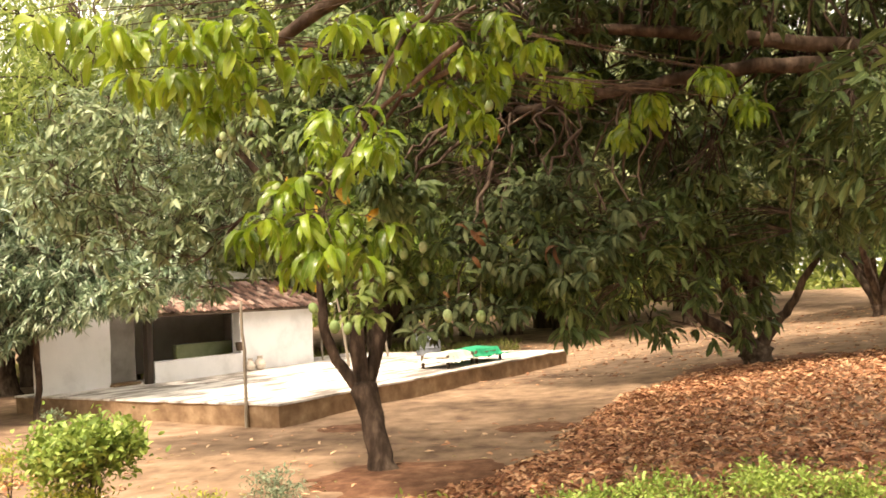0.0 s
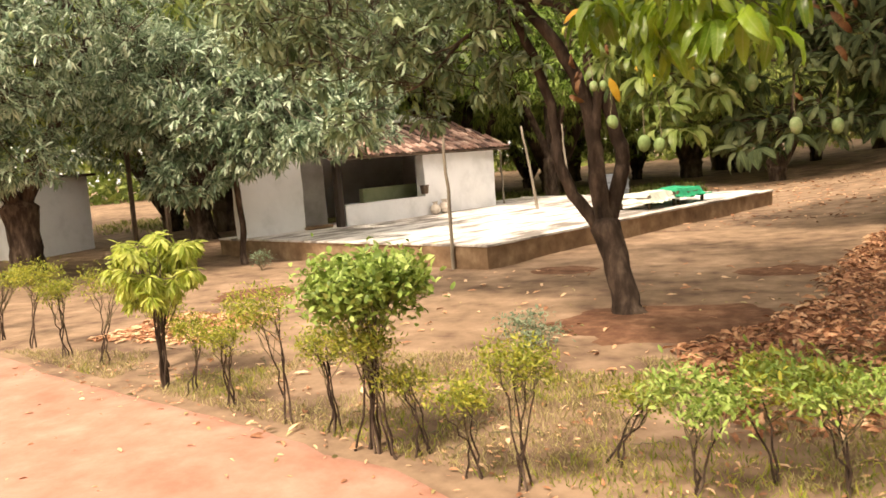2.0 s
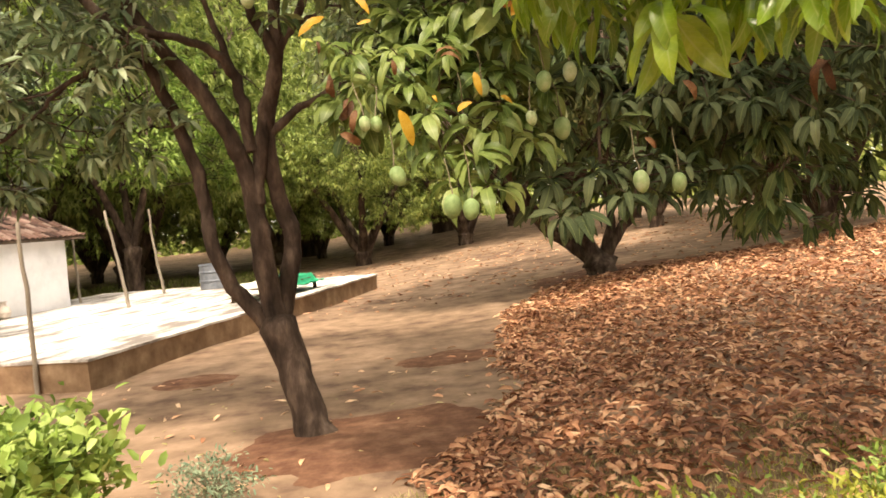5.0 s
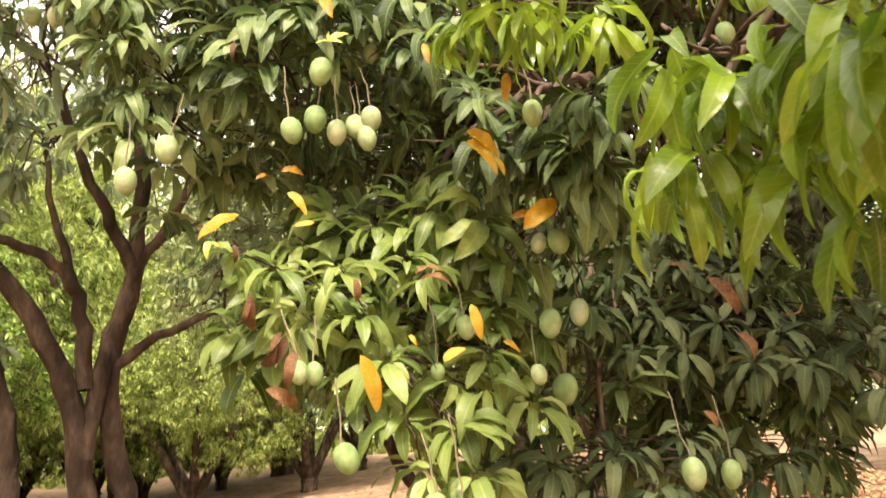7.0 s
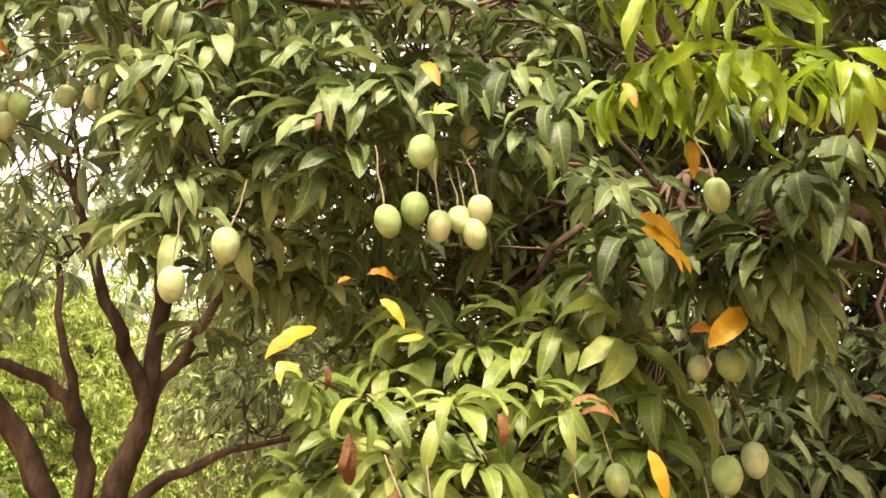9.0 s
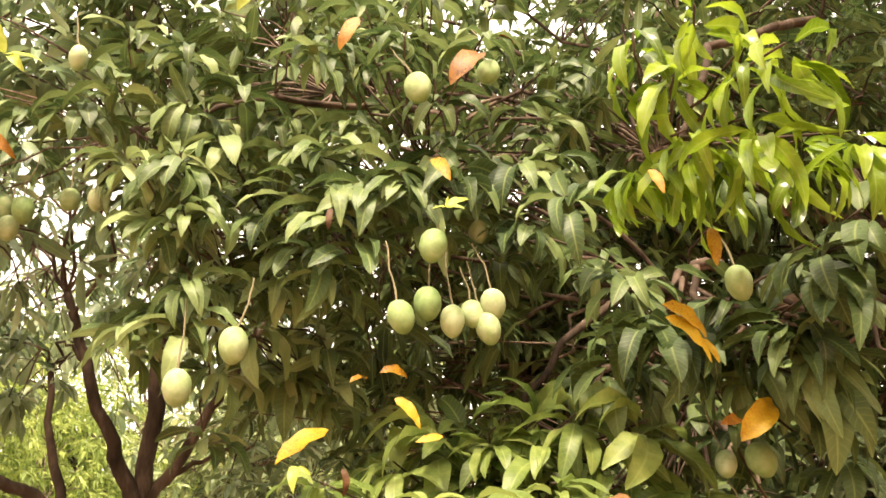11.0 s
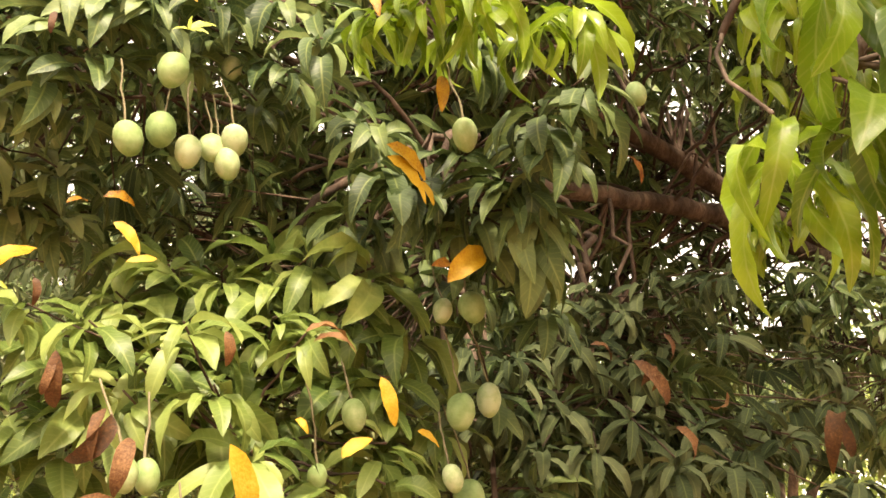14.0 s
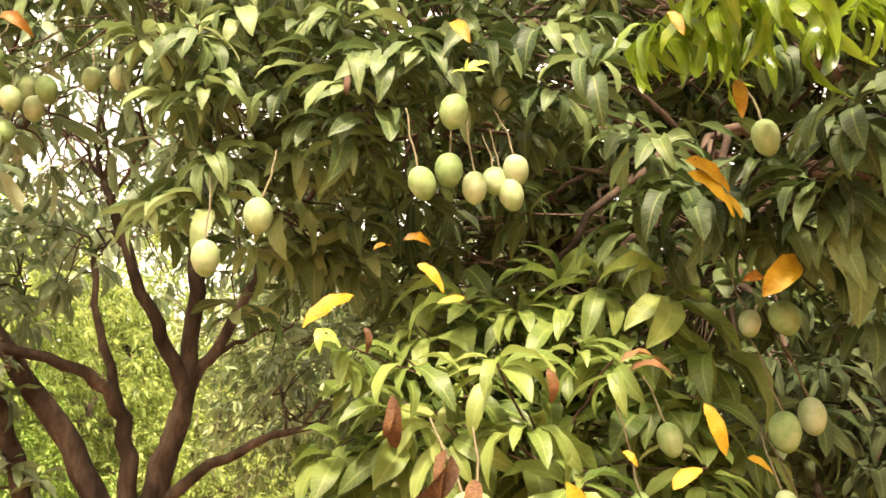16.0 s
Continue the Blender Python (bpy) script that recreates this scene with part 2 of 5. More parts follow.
M_LIME = material("lime_young_leaf", [(0.1, (0.22, 0.29, 0.045)), (0.5, (0.44, 0.51, 0.10)), (0.9, (0.64, 0.66, 0.20))], scale=6, island=0.7, rough=0.4, bump=0, translucent=0.5)
M_GREEN = material("green_cloth", [(0.3, (0.0, 0.22, 0.10)), (0.7, (0.01, 0.36, 0.18))], scale=5, rough=0.8, bump=0.3)
M_SHEET = material("pale_tarpaulin", [(0.3, (0.42, 0.45, 0.38)), (0.7, (0.66, 0.68, 0.60))], scale=3, rough=0.7, bump=0.3)
M_STEEL = material("dull_steel", [(0.3, (0.13, 0.145, 0.17)), (0.7, (0.23, 0.25, 0.28))], scale=6, rough=0.5, bump=0.1, metal=0.4)
M_PAINT = material("green_limewash", [(0.3, (0.30, 0.36, 0.20)), (0.7, (0.45, 0.50, 0.30))], scale=3, rough=0.9, bump=0.2)
M_POT = material("pale_clay_pot", [(0.3, (0.42, 0.36, 0.30)), (0.7, (0.62, 0.56, 0.50))], scale=8, rough=0.8, bump=0.2)
M_GRASS = material("grass", [(0.2, (0.11, 0.14, 0.03)), (0.5, (0.22, 0.25, 0.06)), (0.85, (0.42, 0.40, 0.15))], scale=2, island=0.8, rough=0.7, bump=0, translucent=0.3)


# ---------------------------------------------------------------- mesh helpers
RNG = np.random.default_rng(7)


def smooth(a, b, v):
    s = np.clip((np.asarray(v, float) - a) / (b - a), 0, 1)
    return s * s * (3 - 2 * s)


def ground_z(x, y):
    x, y = np.asarray(x, float), np.asarray(y, float)
    rise = 0.072 * np.maximum(0, np.minimum(x, 14) - 1.5) * smooth(5, 17, y)
    mound = 0.10 * smooth(0.0, 2.2, x - litter_edge(y)) * smooth(7.0, 9.0, y) * (1 - smooth(17, 20, y))
    ripple = 0.025 * np.sin(0.9 * x + 0.6 * y) * np.sin(0.7 * y - 0.4 * x + 1) + 0.012 * np.sin(2.3 * x + 1.1) * np.sin(2.9 * y)
    far = 0.6 * smooth(34, 70, np.hypot(x, y))
    return rise + mound + ripple + far


def litter_edge(y):
    return np.interp(y, [6.5, 8.2, 9.0, 9.8, 11.6, 14.5, 18.0, 20.0], [0.4, -0.65, -0.5, -0.05, 0.9, 1.6, 2.9, 4.9])


def mesh_object(name, verts, faces, mat, parent=None, smooth_shade=False):
    me = bpy.data.meshes.new(name)
    me.from_pydata([tuple(v) for v in verts], [], [tuple(f) for f in faces])
    me.update()
    if smooth_shade:
        me.polygons.foreach_set("use_smooth", [True] * len(me.polygons))
    if mat:
        me.materials.append(mat)
    ob = new(name, me)
    ob.parent = parent
    return ob


def fast_mesh(name, verts, tris, mat, smooth_shade=True, leaf_lod=None):
    """A triangle mesh from two arrays."""
    me = bpy.data.meshes.new(name)
    n = len(tris)
    me.vertices.add(len(verts))
    me.vertices.foreach_set("co", np.asarray(verts, np.float32).ravel())
    me.loops.add(3 * n)
    me.loops.foreach_set("vertex_index", np.asarray(tris, np.int32).ravel())
    me.polygons.add(n)
    me.polygons.foreach_set("loop_start", np.arange(0, 3 * n, 3, dtype=np.int32))
    me.update(calc_edges=True)
    if smooth_shade:
        me.polygons.foreach_set("use_smooth", np.ones(n, bool))
    if leaf_lod is not None:
        uv = leaf_template(leaf_lod)[2]
        uv = np.tile(uv, (len(verts) // len(uv), 1))[np.asarray(tris).ravel()]
        me.uv_layers.new(name="leaf").data.foreach_set("uv", uv.astype(np.float32).ravel())
    me.materials.append(mat)
    me.validate()
    return me


def part(name, bm, mat, parent, label=""):
    me = bpy.data.meshes.new(name)
    bm.to_mesh(me)
    bm.free()
    me.materials.append(mat)
    ob = new(name, me)
    ob.parent = parent
    if label:
        ob["label"] = label
    return ob


def empty(name, at, label, category, group="", kind=""):
    ob = new(name)
    ob.empty_display_size = 0.2
    ob.location = at
    bpy.context.view_layer.update()
    return tagged(ob, label, category, group, kind)


def box_bm(x0, x1, y0, y1, z0, z1, bevel=0.0, segments=1):
    bm = bmesh.new()
    bmesh.ops.create_cube(bm, size=1)
    bmesh.ops.scale(bm, vec=(x1 - x0, y1 - y0, z1 - z0), verts=bm.verts)
    bmesh.ops.translate(bm, vec=((x0 + x1) / 2, (y0 + y1) / 2, (z0 + z1) / 2), verts=bm.verts)
    if bevel:
        bmesh.ops.bevel(bm, geom=bm.edges[:], offset=bevel, segments=segments, affect="EDGES")
    return bm


def tube_arrays(points, radii, sides=6, wobble=0.0, rng=None):
    """Vertices and triangles of a tapering tube through the points."""
    P = np.asarray(points, float)
    T = np.gradient(P, axis=0)
    T /= np.linalg.norm(T, axis=1)[:, None] + 1e-9
    ref = np.array([0.31, 0.95, 0.05]) if abs(T[0, 2]) > 0.7 else np.array([0, 0, 1.0])
    A = np.cross(T, ref)
    A /= np.linalg.norm(A, axis=1)[:, None] + 1e-9
    B = np.cross(T, A)
    ang = np.linspace(0, 2 * np.pi, sides, endpoint=False)
    R = np.asarray(radii, float)[:, None] * np.ones((1, sides))
    if wobble and rng is not None:
        R = R * (1 + wobble * rng.uniform(-1, 1, R.shape))
    V = P[:, None] + R[..., None] * (np.cos(ang)[None, :, None] * A[:, None] + np.sin(ang)[None, :, None] * B[:, None])
    V = V.reshape(-1, 3)
    n = len(P)
    i, j = np.meshgrid(np.arange(n - 1), np.arange(sides), indexing="ij")
    a, b = i * sides + j, i * sides + (j + 1) % sides
    c, d = a + sides, b + sides
    F = np.concatenate([np.stack([a, b, d], -1).reshape(-1, 3), np.stack([a, d, c], -1).reshape(-1, 3)])
    tip = len(V)
    V = np.vstack([V, P[-1] + T[-1] * R[-1].mean()])
    k = np.arange(sides)
    F = np.vstack([F, np.stack([(n - 1) * sides + k, (n - 1) * sides + (k + 1) % sides, np.full(sides, tip)], -1)])
    return V, F


def join_arrays(items):
    Vs, Fs, o = [], [], 0
    for V, F in items:
        Vs.append(V)
        Fs.append(F + o)
        o += len(V)
    return np.vstack(Vs), np.vstack(Fs)


def curve_points(a, b, n, sag, rng, rough=0.06):
    """A crooked line from a to b that sags (plus: bows upwards)."""
    a, b = np.asarray(a, float), np.asarray(b, float)
    s = np.linspace(0, 1, n)
    P = a + (b - a) * s[:, None]
    P[:, 2] += sag * 4 * s * (1 - s)
    d = np.linalg.norm(b - a)
    J = rng.normal(0, rough * d / n ** 0.5, (n, 3)).cumsum(0)
    J -= J[0] + (J[-1] - J[0]) * s[:, None]
    return P + J


def leaf_template(lod, width=0.25, droop=0.30):
    """A lance-shaped leaf of length 1 that leaves its twig along x and arches down, folded along its midrib, with wavy margins."""
    stations = {0: [0.42], 1: [0.22, 0.66], 2: [0.06, 0.16, 0.28, 0.41, 0.55, 0.69, 0.82, 0.93]}[lod]
    shape = lambda s: np.interp(s, [0, 0.06, 0.16, 0.28, 0.41, 0.55, 0.69, 0.82, 0.93, 1], [0.05, 0.36, 0.74, 0.95, 1.0, 0.98, 0.86, 0.62, 0.30, 0.0])
    bend = 2.6 * droop
    fine = np.linspace(0, 1, 41)
    turn = 0.35 * bend - bend * fine
    cx = np.concatenate([[0], np.cumsum(np.cos((turn[1:] + turn[:-1]) / 2)) / 40])
    cz = np.concatenate([[0], np.cumsum(np.sin((turn[1:] + turn[:-1]) / 2)) / 40])
    x, z = (lambda s: np.interp(s, fine, cx)), (lambda s: np.interp(s, fine, cz))
    V, F, UV = [(0, 0, 0)], [], [(0, 1)]
    for q, s in enumerate(stations):
        w = width / 2 * shape(s)
        wave = 0.020 * math.sin(2.1 * q) if lod == 2 else 0
        V += [(x(s), w, z(s) + 0.34 * w + wave), (x(s), 0, z(s)), (x(s), -w, z(s) + 0.34 * w - wave * 0.8)]
        UV += [(s, 0), (s, 1), (s, 0)]
    V.append((x(1), 0, z(1)))
    UV.append((1, 1))
    t = len(V) - 1
    F += [(0, 2, 1), (0, 3, 2)]
    for q in range(len(stations) - 1):
        a, b = 1 + 3 * q, 4 + 3 * q
        F += [(a, a + 1, b + 1), (a, b + 1, b), (a + 1, a + 2, b + 2), (a + 1, b + 2, b + 1)]
    a = 1 + 3 * (len(stations) - 1)
    F += [(a, a + 1, t), (a + 1, a + 2, t)]
    return np.array(V, float), np.array(F), np.array(UV, float)


def leaf_arrays(P, D, up, length, lod, width, rng, droop=0.30):
    """Many leaves in one pair of arrays: places, directions, upward sides, lengths."""
    V0, F0, _ = leaf_template(lod, width, droop)
    n = len(P)
    D = D / (np.linalg.norm(D, axis=1)[:, None] + 1e-9)
    S = np.cross(up, D)
    S /= np.linalg.norm(S, axis=1)[:, None] + 1e-9
    U = np.cross(D, S)
    curl = rng.uniform(0.5, 1.6, n)[:, None, None]
    W = V0[None] * np.ones((n, 1, 1))
    W[..., 2:3] *= curl
    x = W[..., 0].copy()
    W[..., 1] *= rng.uniform(0.82, 1.18, n)[:, None]
    a = rng.normal(0, 0.45, n)[:, None] * x                # each leaf twists and bends sideways in its own way
    W[..., 1], W[..., 2] = W[..., 1] * np.cos(a) - W[..., 2] * np.sin(a) * 0.4, W[..., 2] + W[..., 1] * np.sin(a)
    W[..., 1] += rng.normal(0, 0.13, n)[:, None] * x ** 2
    if lod == 2:
        W[..., 2] += (0.012 + 0.45 * np.abs(V0[None, :, 1])) * rng.uniform(0.0, 0.22, n)[:, None] * np.sin(17 * x + rng.uniform(0, 6.28, n)[:, None] + 2.2 * np.sign(V0[None, :, 1]))
    W = W * np.asarray(length)[:, None, None]
    out = P[:, None] + W[..., 0:1] * D[:, None] + W[..., 1:2] * S[:, None] + W[..., 2:3] * U[:, None]
    F = F0[None] + (np.arange(n) * len(V0))[:, None, None]
    return out.reshape(-1, 3), F.reshape(-1, 3)


def whorl(centres, axes, count, length, rng, fall=0.45, spread=(35, 95), facing=0.0):
    """Rosettes of leaves round twig ends: leaf places, directions, up vectors, lengths."""
    C, A = np.asarray(centres, float), np.asarray(axes, float)
    n = len(C)
    A = A / (np.linalg.norm(A, axis=1)[:, None] + 1e-9)
    ref = np.where(np.abs(A[:, 2:3]) > 0.8, np.array([[1.0, 0, 0]]), np.array([[0, 0, 1.0]]))
    X = np.cross(A, ref)
    X /= np.linalg.norm(X, axis=1)[:, None]
    Y = np.cross(A, X)
    k = np.arange(count)
    az = k[None] * 2.39996 + rng.uniform(0, 6.28, (n, 1)) + rng.normal(0, 0.2, (n, count))
    el = np.radians(rng.uniform(spread[0], spread[1], (n, count)))
    D = (np.cos(el)[..., None] * A[:, None] + np.sin(el)[..., None] * (np.cos(az)[..., None] * X[:, None] + np.sin(az)[..., None] * Y[:, None]))
    D[..., 2] -= fall * rng.uniform(0.5, 1.5, (n, count))
    Lg = length * rng.uniform(0.62, 1.12, (n, count))
    P = C[:, None] + A[:, None] * (rng.uniform(-0.3, 0.05, (n, count)) * length)[..., None] + D * 0.02
    up = np.array([0.0, 0, 1.0]) + np.repeat(A, count, axis=0) * facing + rng.normal(0, 0.35, (n * count, 3))
    return P.reshape(-1, 3), D.reshape(-1, 3), up, Lg.ravel()


def in_blob(blob, n, rng, hollow=0.45):
    """Uneven points of an ellipsoid's outer layers, with gaps."""
    cx, cy, cz, rx, ry, rz = blob
    out = []
    while len(out) < n:
        d = rng.normal(size=3)
        d /= np.linalg.norm(d)
        r = rng.uniform(hollow, 1.0) ** 0.6 * rng.uniform(0.85, 1.08)
        p = np.array([cx + d[0] * rx * r, cy + d[1] * ry * r, cz + d[2] * rz * r])
        if noise.noise(Vector(p * (1.6 / max(0.6, min(rx, ry, rz) ** 0.5)))) > -0.16:
            out.append(p)
    return np.array(out)


def add_limb(root, base, L, r0, r1, rng, name="limb", sides=9, mat=None):
    s = np.linspace(0, 1, len(L))
    R = r0 + (r1 - r0) * s
    V, F = tube_arrays(L, R, sides, 0.07, rng)
    ob = new(name, fast_mesh(name, V - base, F, mat or M_BARK))
    ob.parent = root
    return ob, R


def crooked(points, per, rng, rough=0.03):
    """A finer, slightly crooked line through given bends."""
    P = np.asarray(points, float)
    k = np.linspace(0, len(P) - 1, per * (len(P) - 1) + 1)
    Q = np.stack([np.interp(k, np.arange(len(P)), P[:, a]) for a in range(3)], -1)
    for _ in range(2):
        Q[1:-1] = (Q[:-2] + 2 * Q[1:-1] + Q[2:]) / 4
    Q[1:-1] += rng.normal(0, rough, Q[1:-1].shape)
    return Q


def make_tree(name, label, base, limbs, blobs, leaf_mat, whorls, leaves=10, length=0.19, lod=1, seed=1, trunk_r=0.2,
              trunk_top=None, twigs=True, category="tree", group="", fall=0.45, width=0.27, spread=(35, 95), inner=0, shade_mat=None):
    """trunk_top: where it forks. limbs: (bends, radius at the fork, radius at the end, and 'fork' where it grows from
    another limb). blobs: ellipsoids that the crown fills; the first few may bear leaves with shade put into their
    colour.
    """
    rng = np.random.default_rng(seed)
    base = np.array([base[0], base[1], float(ground_z(base[0], base[1]))])
    root = empty(name, tuple(base), label, category, group)
    top = np.asarray(trunk_top, float)
    P = curve_points(base - [0, 0, 0.15], top, 11, 0, rng, 0.03)
    s = np.linspace(0, 1, 11)
    R = trunk_r * (1 + 0.5 * np.exp(-s * 9)) * (1 - 0.12 * s + 0.25 * s ** 6)
    V, F = tube_arrays(P, R, 16, 0.07, rng)
    tr = new("trunk", fast_mesh("trunk", V - base, F, M_BARK))
    tr.parent = root
    nodes, node_r = [], []
    for bends, r0, r1, *grown in limbs:
        L = crooked(bends if grown else [top - [0, 0, 0.10], *bends], 4, rng, 0.012)
        _, Rl = add_limb(root, base, L, r0, r1, rng)
        nodes.append(L[4:])
        node_r.append(Rl[4:])
    nodes, node_r = np.vstack(nodes), np.concatenate(node_r)
    total = sum(b[3] * b[4] + b[4] * b[5] + b[3] * b[5] for b in blobs)
    tips, axes, small, shaded = [], [], [], 0
    for q, b in enumerate(blobs):
        if q == inner:
            shaded = len(tips)
        n = max(6, int(whorls * (b[3] * b[4] + b[4] * b[5] + b[3] * b[5]) / total))
        pts = in_blob(b, n, rng)
        boughs = in_blob(b, max(3, n // 22), rng, 0.2)
        own = []
        for g in boughs:
            k = np.argmin(np.linalg.norm(nodes - g, axis=1) + rng.uniform(0, 0.4, len(nodes)))
            L = crooked([nodes[k], nodes[k] * 0.6 + g * 0.4 + rng.normal(0, 0.16, 3) + [0, 0, 0.2], nodes[k] * 0.25 + g * 0.75 + rng.normal(0, 0.12, 3), g], 4, rng, 0.03)
            r0 = min(node_r[k] * 0.45, 0.014)
            small.append(tube_arrays(L, np.linspace(r0, 0.007, len(L)), 5))
            own.append(L[2:])
        own = np.vstack(own)
        centre = np.array(b[:3])
        for p in pts:
            k = np.argmin(np.linalg.norm(own - p, axis=1))
            d = p - own[k]
            if twigs:
                small.append(tube_arrays(curve_points(own[k], p, 4, 0.04, rng, 0.08), [0.008, 0.006, 0.005, 0.004], 3))
            tips.append(p)
            out = (p - centre) / np.array(b[3:])
            axes.append(d / (np.linalg.norm(d) + 1e-6) * 0.5 + out * 0.6 + rng.normal(0, 0.3, 3) + [0, 0, 0.25])
    V, F = join_arrays(small)
    tw = new("branchwork", fast_mesh("branchwork", V - base, F, M_BARK))
    tw.parent = root
    tagged(tw, kind="stuff")
    # the first blobs get the leaf colour that has shade in it
    for name, lo, hi, mat in (("crown", shaded, len(tips), leaf_mat), ("inner_foliage", 0, shaded, shade_mat)):
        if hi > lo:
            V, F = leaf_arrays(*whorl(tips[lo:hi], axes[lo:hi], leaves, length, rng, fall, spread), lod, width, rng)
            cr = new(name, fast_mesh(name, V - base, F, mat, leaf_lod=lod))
            cr.parent = root
            tagged(cr, kind="stuff")
    return root


# ---------------------------------------------------------------- ground, road
def axis_steps():
    near = np.arange(-16, 17, 0.4)
    far = 17 * 1.16 ** np.arange(0, 34)
    return np.concatenate([-far[::-1], near, far])


def build_ground():
    xs = axis_steps()
    ys = axis_steps() + 12
    X, Y = np.meshgrid(xs, ys, indexing="xy")
    V = np.stack([X.ravel(), Y.ravel(), ground_z(X, Y).ravel()], -1)
    n, m = len(xs), len(ys)
    i, j = np.meshgrid(np.arange(m - 1), np.arange(n - 1), indexing="ij")
    a = (i * n + j).ravel()
    F = np.concatenate([np.stack([a, a + 1, a + n + 1], -1), np.stack([a, a + n + 1, a + n], -1)])
    g = new("ground", fast_mesh("ground", V, F, M_SOIL))
    tagged(g, "brown trodden orchard soil with paler worn patches", "ground", kind="structure")


build_ground()


def build_road():
    along = np.arange(-60, 40, 0.3)
    across = np.array([0, 0.08, 0.2, 0.5, 1, 2, 3, 4, 5, 5.5, 5.8, 5.95, 6.0])
    d = np.array([-0.917, 0.398])
    side = np.array([-0.398, -0.917])
    V = []
    for a in along:
        for c in across:
            edge = 0.16 * noise.noise(Vector((a * 0.7, c * 0.1, 3))) + 0.08 * noise.noise(Vector((a * 3, c * 0.1, 9)))
            p = np.array([-2.5, 6.12]) + d * a + side * (c + edge + min(1.0, 0.27 * max(0.0, -a)))
            lift = -0.03 if c in (0, 6.0) else 0.012 if 0.05 < c < 5.98 else 0
            V.append((p[0], p[1], float(ground_z(p[0], p[1])) + lift + 0.008 * noise.noise(Vector((a, c, 1)))))
    n = len(across)
    F = [(i * n + j, i * n + j + 1, (i + 1) * n + j + 1, (i + 1) * n + j) for i in range(len(along) - 1) for j in range(n - 1)]
    tagged(mesh_object("road", V, F, M_ROAD, smooth_shade=True), "pinkish red sandy dirt track beside the hedge", "road", kind="structure")


build_road()


def build_basin(x, y, r, seed):
    """A patch of darker soil, hoed where it rings a trunk."""
    V, F = [], []
    for i in range(9):
        for j in range(40):
            a = 2 * math.pi * j / 40
            q = r * i / 8 * (1 + 0.22 * noise.noise(Vector((math.cos(a) * 1.5, math.sin(a) * 1.5, seed))))
            px, py = x + q * math.cos(a), y + q * 0.8 * math.sin(a)
            V.append((px, py, float(ground_z(px, py)) + 0.03 * math.cos(i / 8 * 1.9) + 0.012 * noise.noise(Vector((px * 4, py * 4, 0)))))
    for i in range(8):
        for j in range(40):
            F.append((i * 40 + j, (i + 1) * 40 + j, (i + 1) * 40 + (j + 1) % 40, i * 40 + (j + 1) % 40))
    tagged(mesh_object("tree_basin", V, F, M_BASIN, smooth_shade=True), "patch of dark reddish soil, hoed where it rings a trunk", "soil", kind="structure")


build_basin(-0.95, 10.5, 1.55, 1)
build_basin(5.6, 20.2, 2.2, 2)
# the last three lie away from any trunk: plain darker patches
build_basin(-7.6, 12.9, 0.9, 3)
build_basin(0.5, 14.1, 0.8, 4)
build_basin(-2.85, 14.7, 0.7, 5)


# dry leaves heaped under the trees
def build_litter():
    rng = np.random.default_rng(21)
    P = []
    while len(P) < 28000:
        y = 6.8 + 13.0 * rng.uniform() ** 1.35
        x = float(litter_edge(y)) + 0.5 * noise.noise(Vector((y * 0.8, 0, 4))) + rng.exponential(0.2) - 0.3 + 11 * rng.uniform() ** 1.35
        if y < 8.2 + 0.5 * noise.noise(Vector((x, 1, 2))) and rng.uniform() < 0.75:
            continue
        P.append((x, y))
    P = np.array(P)
    z = ground_z(P[:, 0], P[:, 1]) + rng.uniform(0.005, 0.07, len(P))
    az = rng.uniform(0, 6.28, len(P))
    D = np.stack([np.cos(az), np.sin(az), rng.normal(0, 0.28, len(P))], -1)
    up = np.stack([rng.normal(0, 0.5, len(P)), rng.normal(0, 0.5, len(P)), np.ones(len(P))], -1)
    V, F = leaf_arrays(np.column_stack([P, z]), D, up, rng.uniform(0.10, 0.20, len(P)), 1, 0.26, rng, 0.5)
    ob = new("dry_leaf_litter", fast_mesh("dry_leaf_litter", V, F, M_DRY))
    tagged(ob, "thick heap of curled brown fallen mango leaves on the soil", "leaf litter", kind="stuff")


build_litter()

# ---------------------------------------------------------------- platform and house, in their own axes (u along the drying floor's long side, v towards the house)
YARD = Matrix.Translation((-4.22, 15.05, 0)) @ Matrix.Rotation(math.atan2(0.898, 0.440), 4, "Z")
TOP = 0.43


def rough_slab(name, u0, u1, v0, v1, z0, z1, mat, parent, seed, amount=0.02, step=0.35):
    """A plastered block whose faces and edges are uneven."""
    bm = box_bm(u0, u1, v0, v1, z0, z1)
    for axis, (lo, hi) in enumerate(((u0, u1), (v0, v1), (z0, z1))):
        for k in range(1, max(1, int((hi - lo) / step))):
            co, no = [0, 0, 0], [0, 0, 0]
            co[axis], no[axis] = lo + (hi - lo) * k / max(1, int((hi - lo) / step)), 1
            bmesh.ops.bisect_plane(bm, geom=bm.verts[:] + bm.edges[:] + bm.faces[:], plane_co=co, plane_no=no)
    for v in bm.verts:
        q = v.co * 1.7 + Vector((seed, 0, 0))
        v.co += Vector((noise.noise(q), noise.noise(q + Vector((9, 0, 0))), 0.5 * noise.noise(q + Vector((0, 9, 0))))) * amount
    bmesh.ops.recalc_face_normals(bm, faces=bm.faces)
    return part(name, bm, mat, parent)


def build_platform():
    root = new("platform")
    root.matrix_world = YARD
    tagged(root, "raised whitewashed concrete drying floor with mud-plastered sides", "platform", kind="structure")
    rough_slab("base_wall", 0, 12.45, 0, 8.85, -0.2, TOP - 0.03, M_MUD, root, 3, 0.045)
    rough_slab("floor_slab", -0.03, 12.48, -0.03, 8.9, TOP - 0.04, TOP, M_SLAB, root, 5, 0.02)


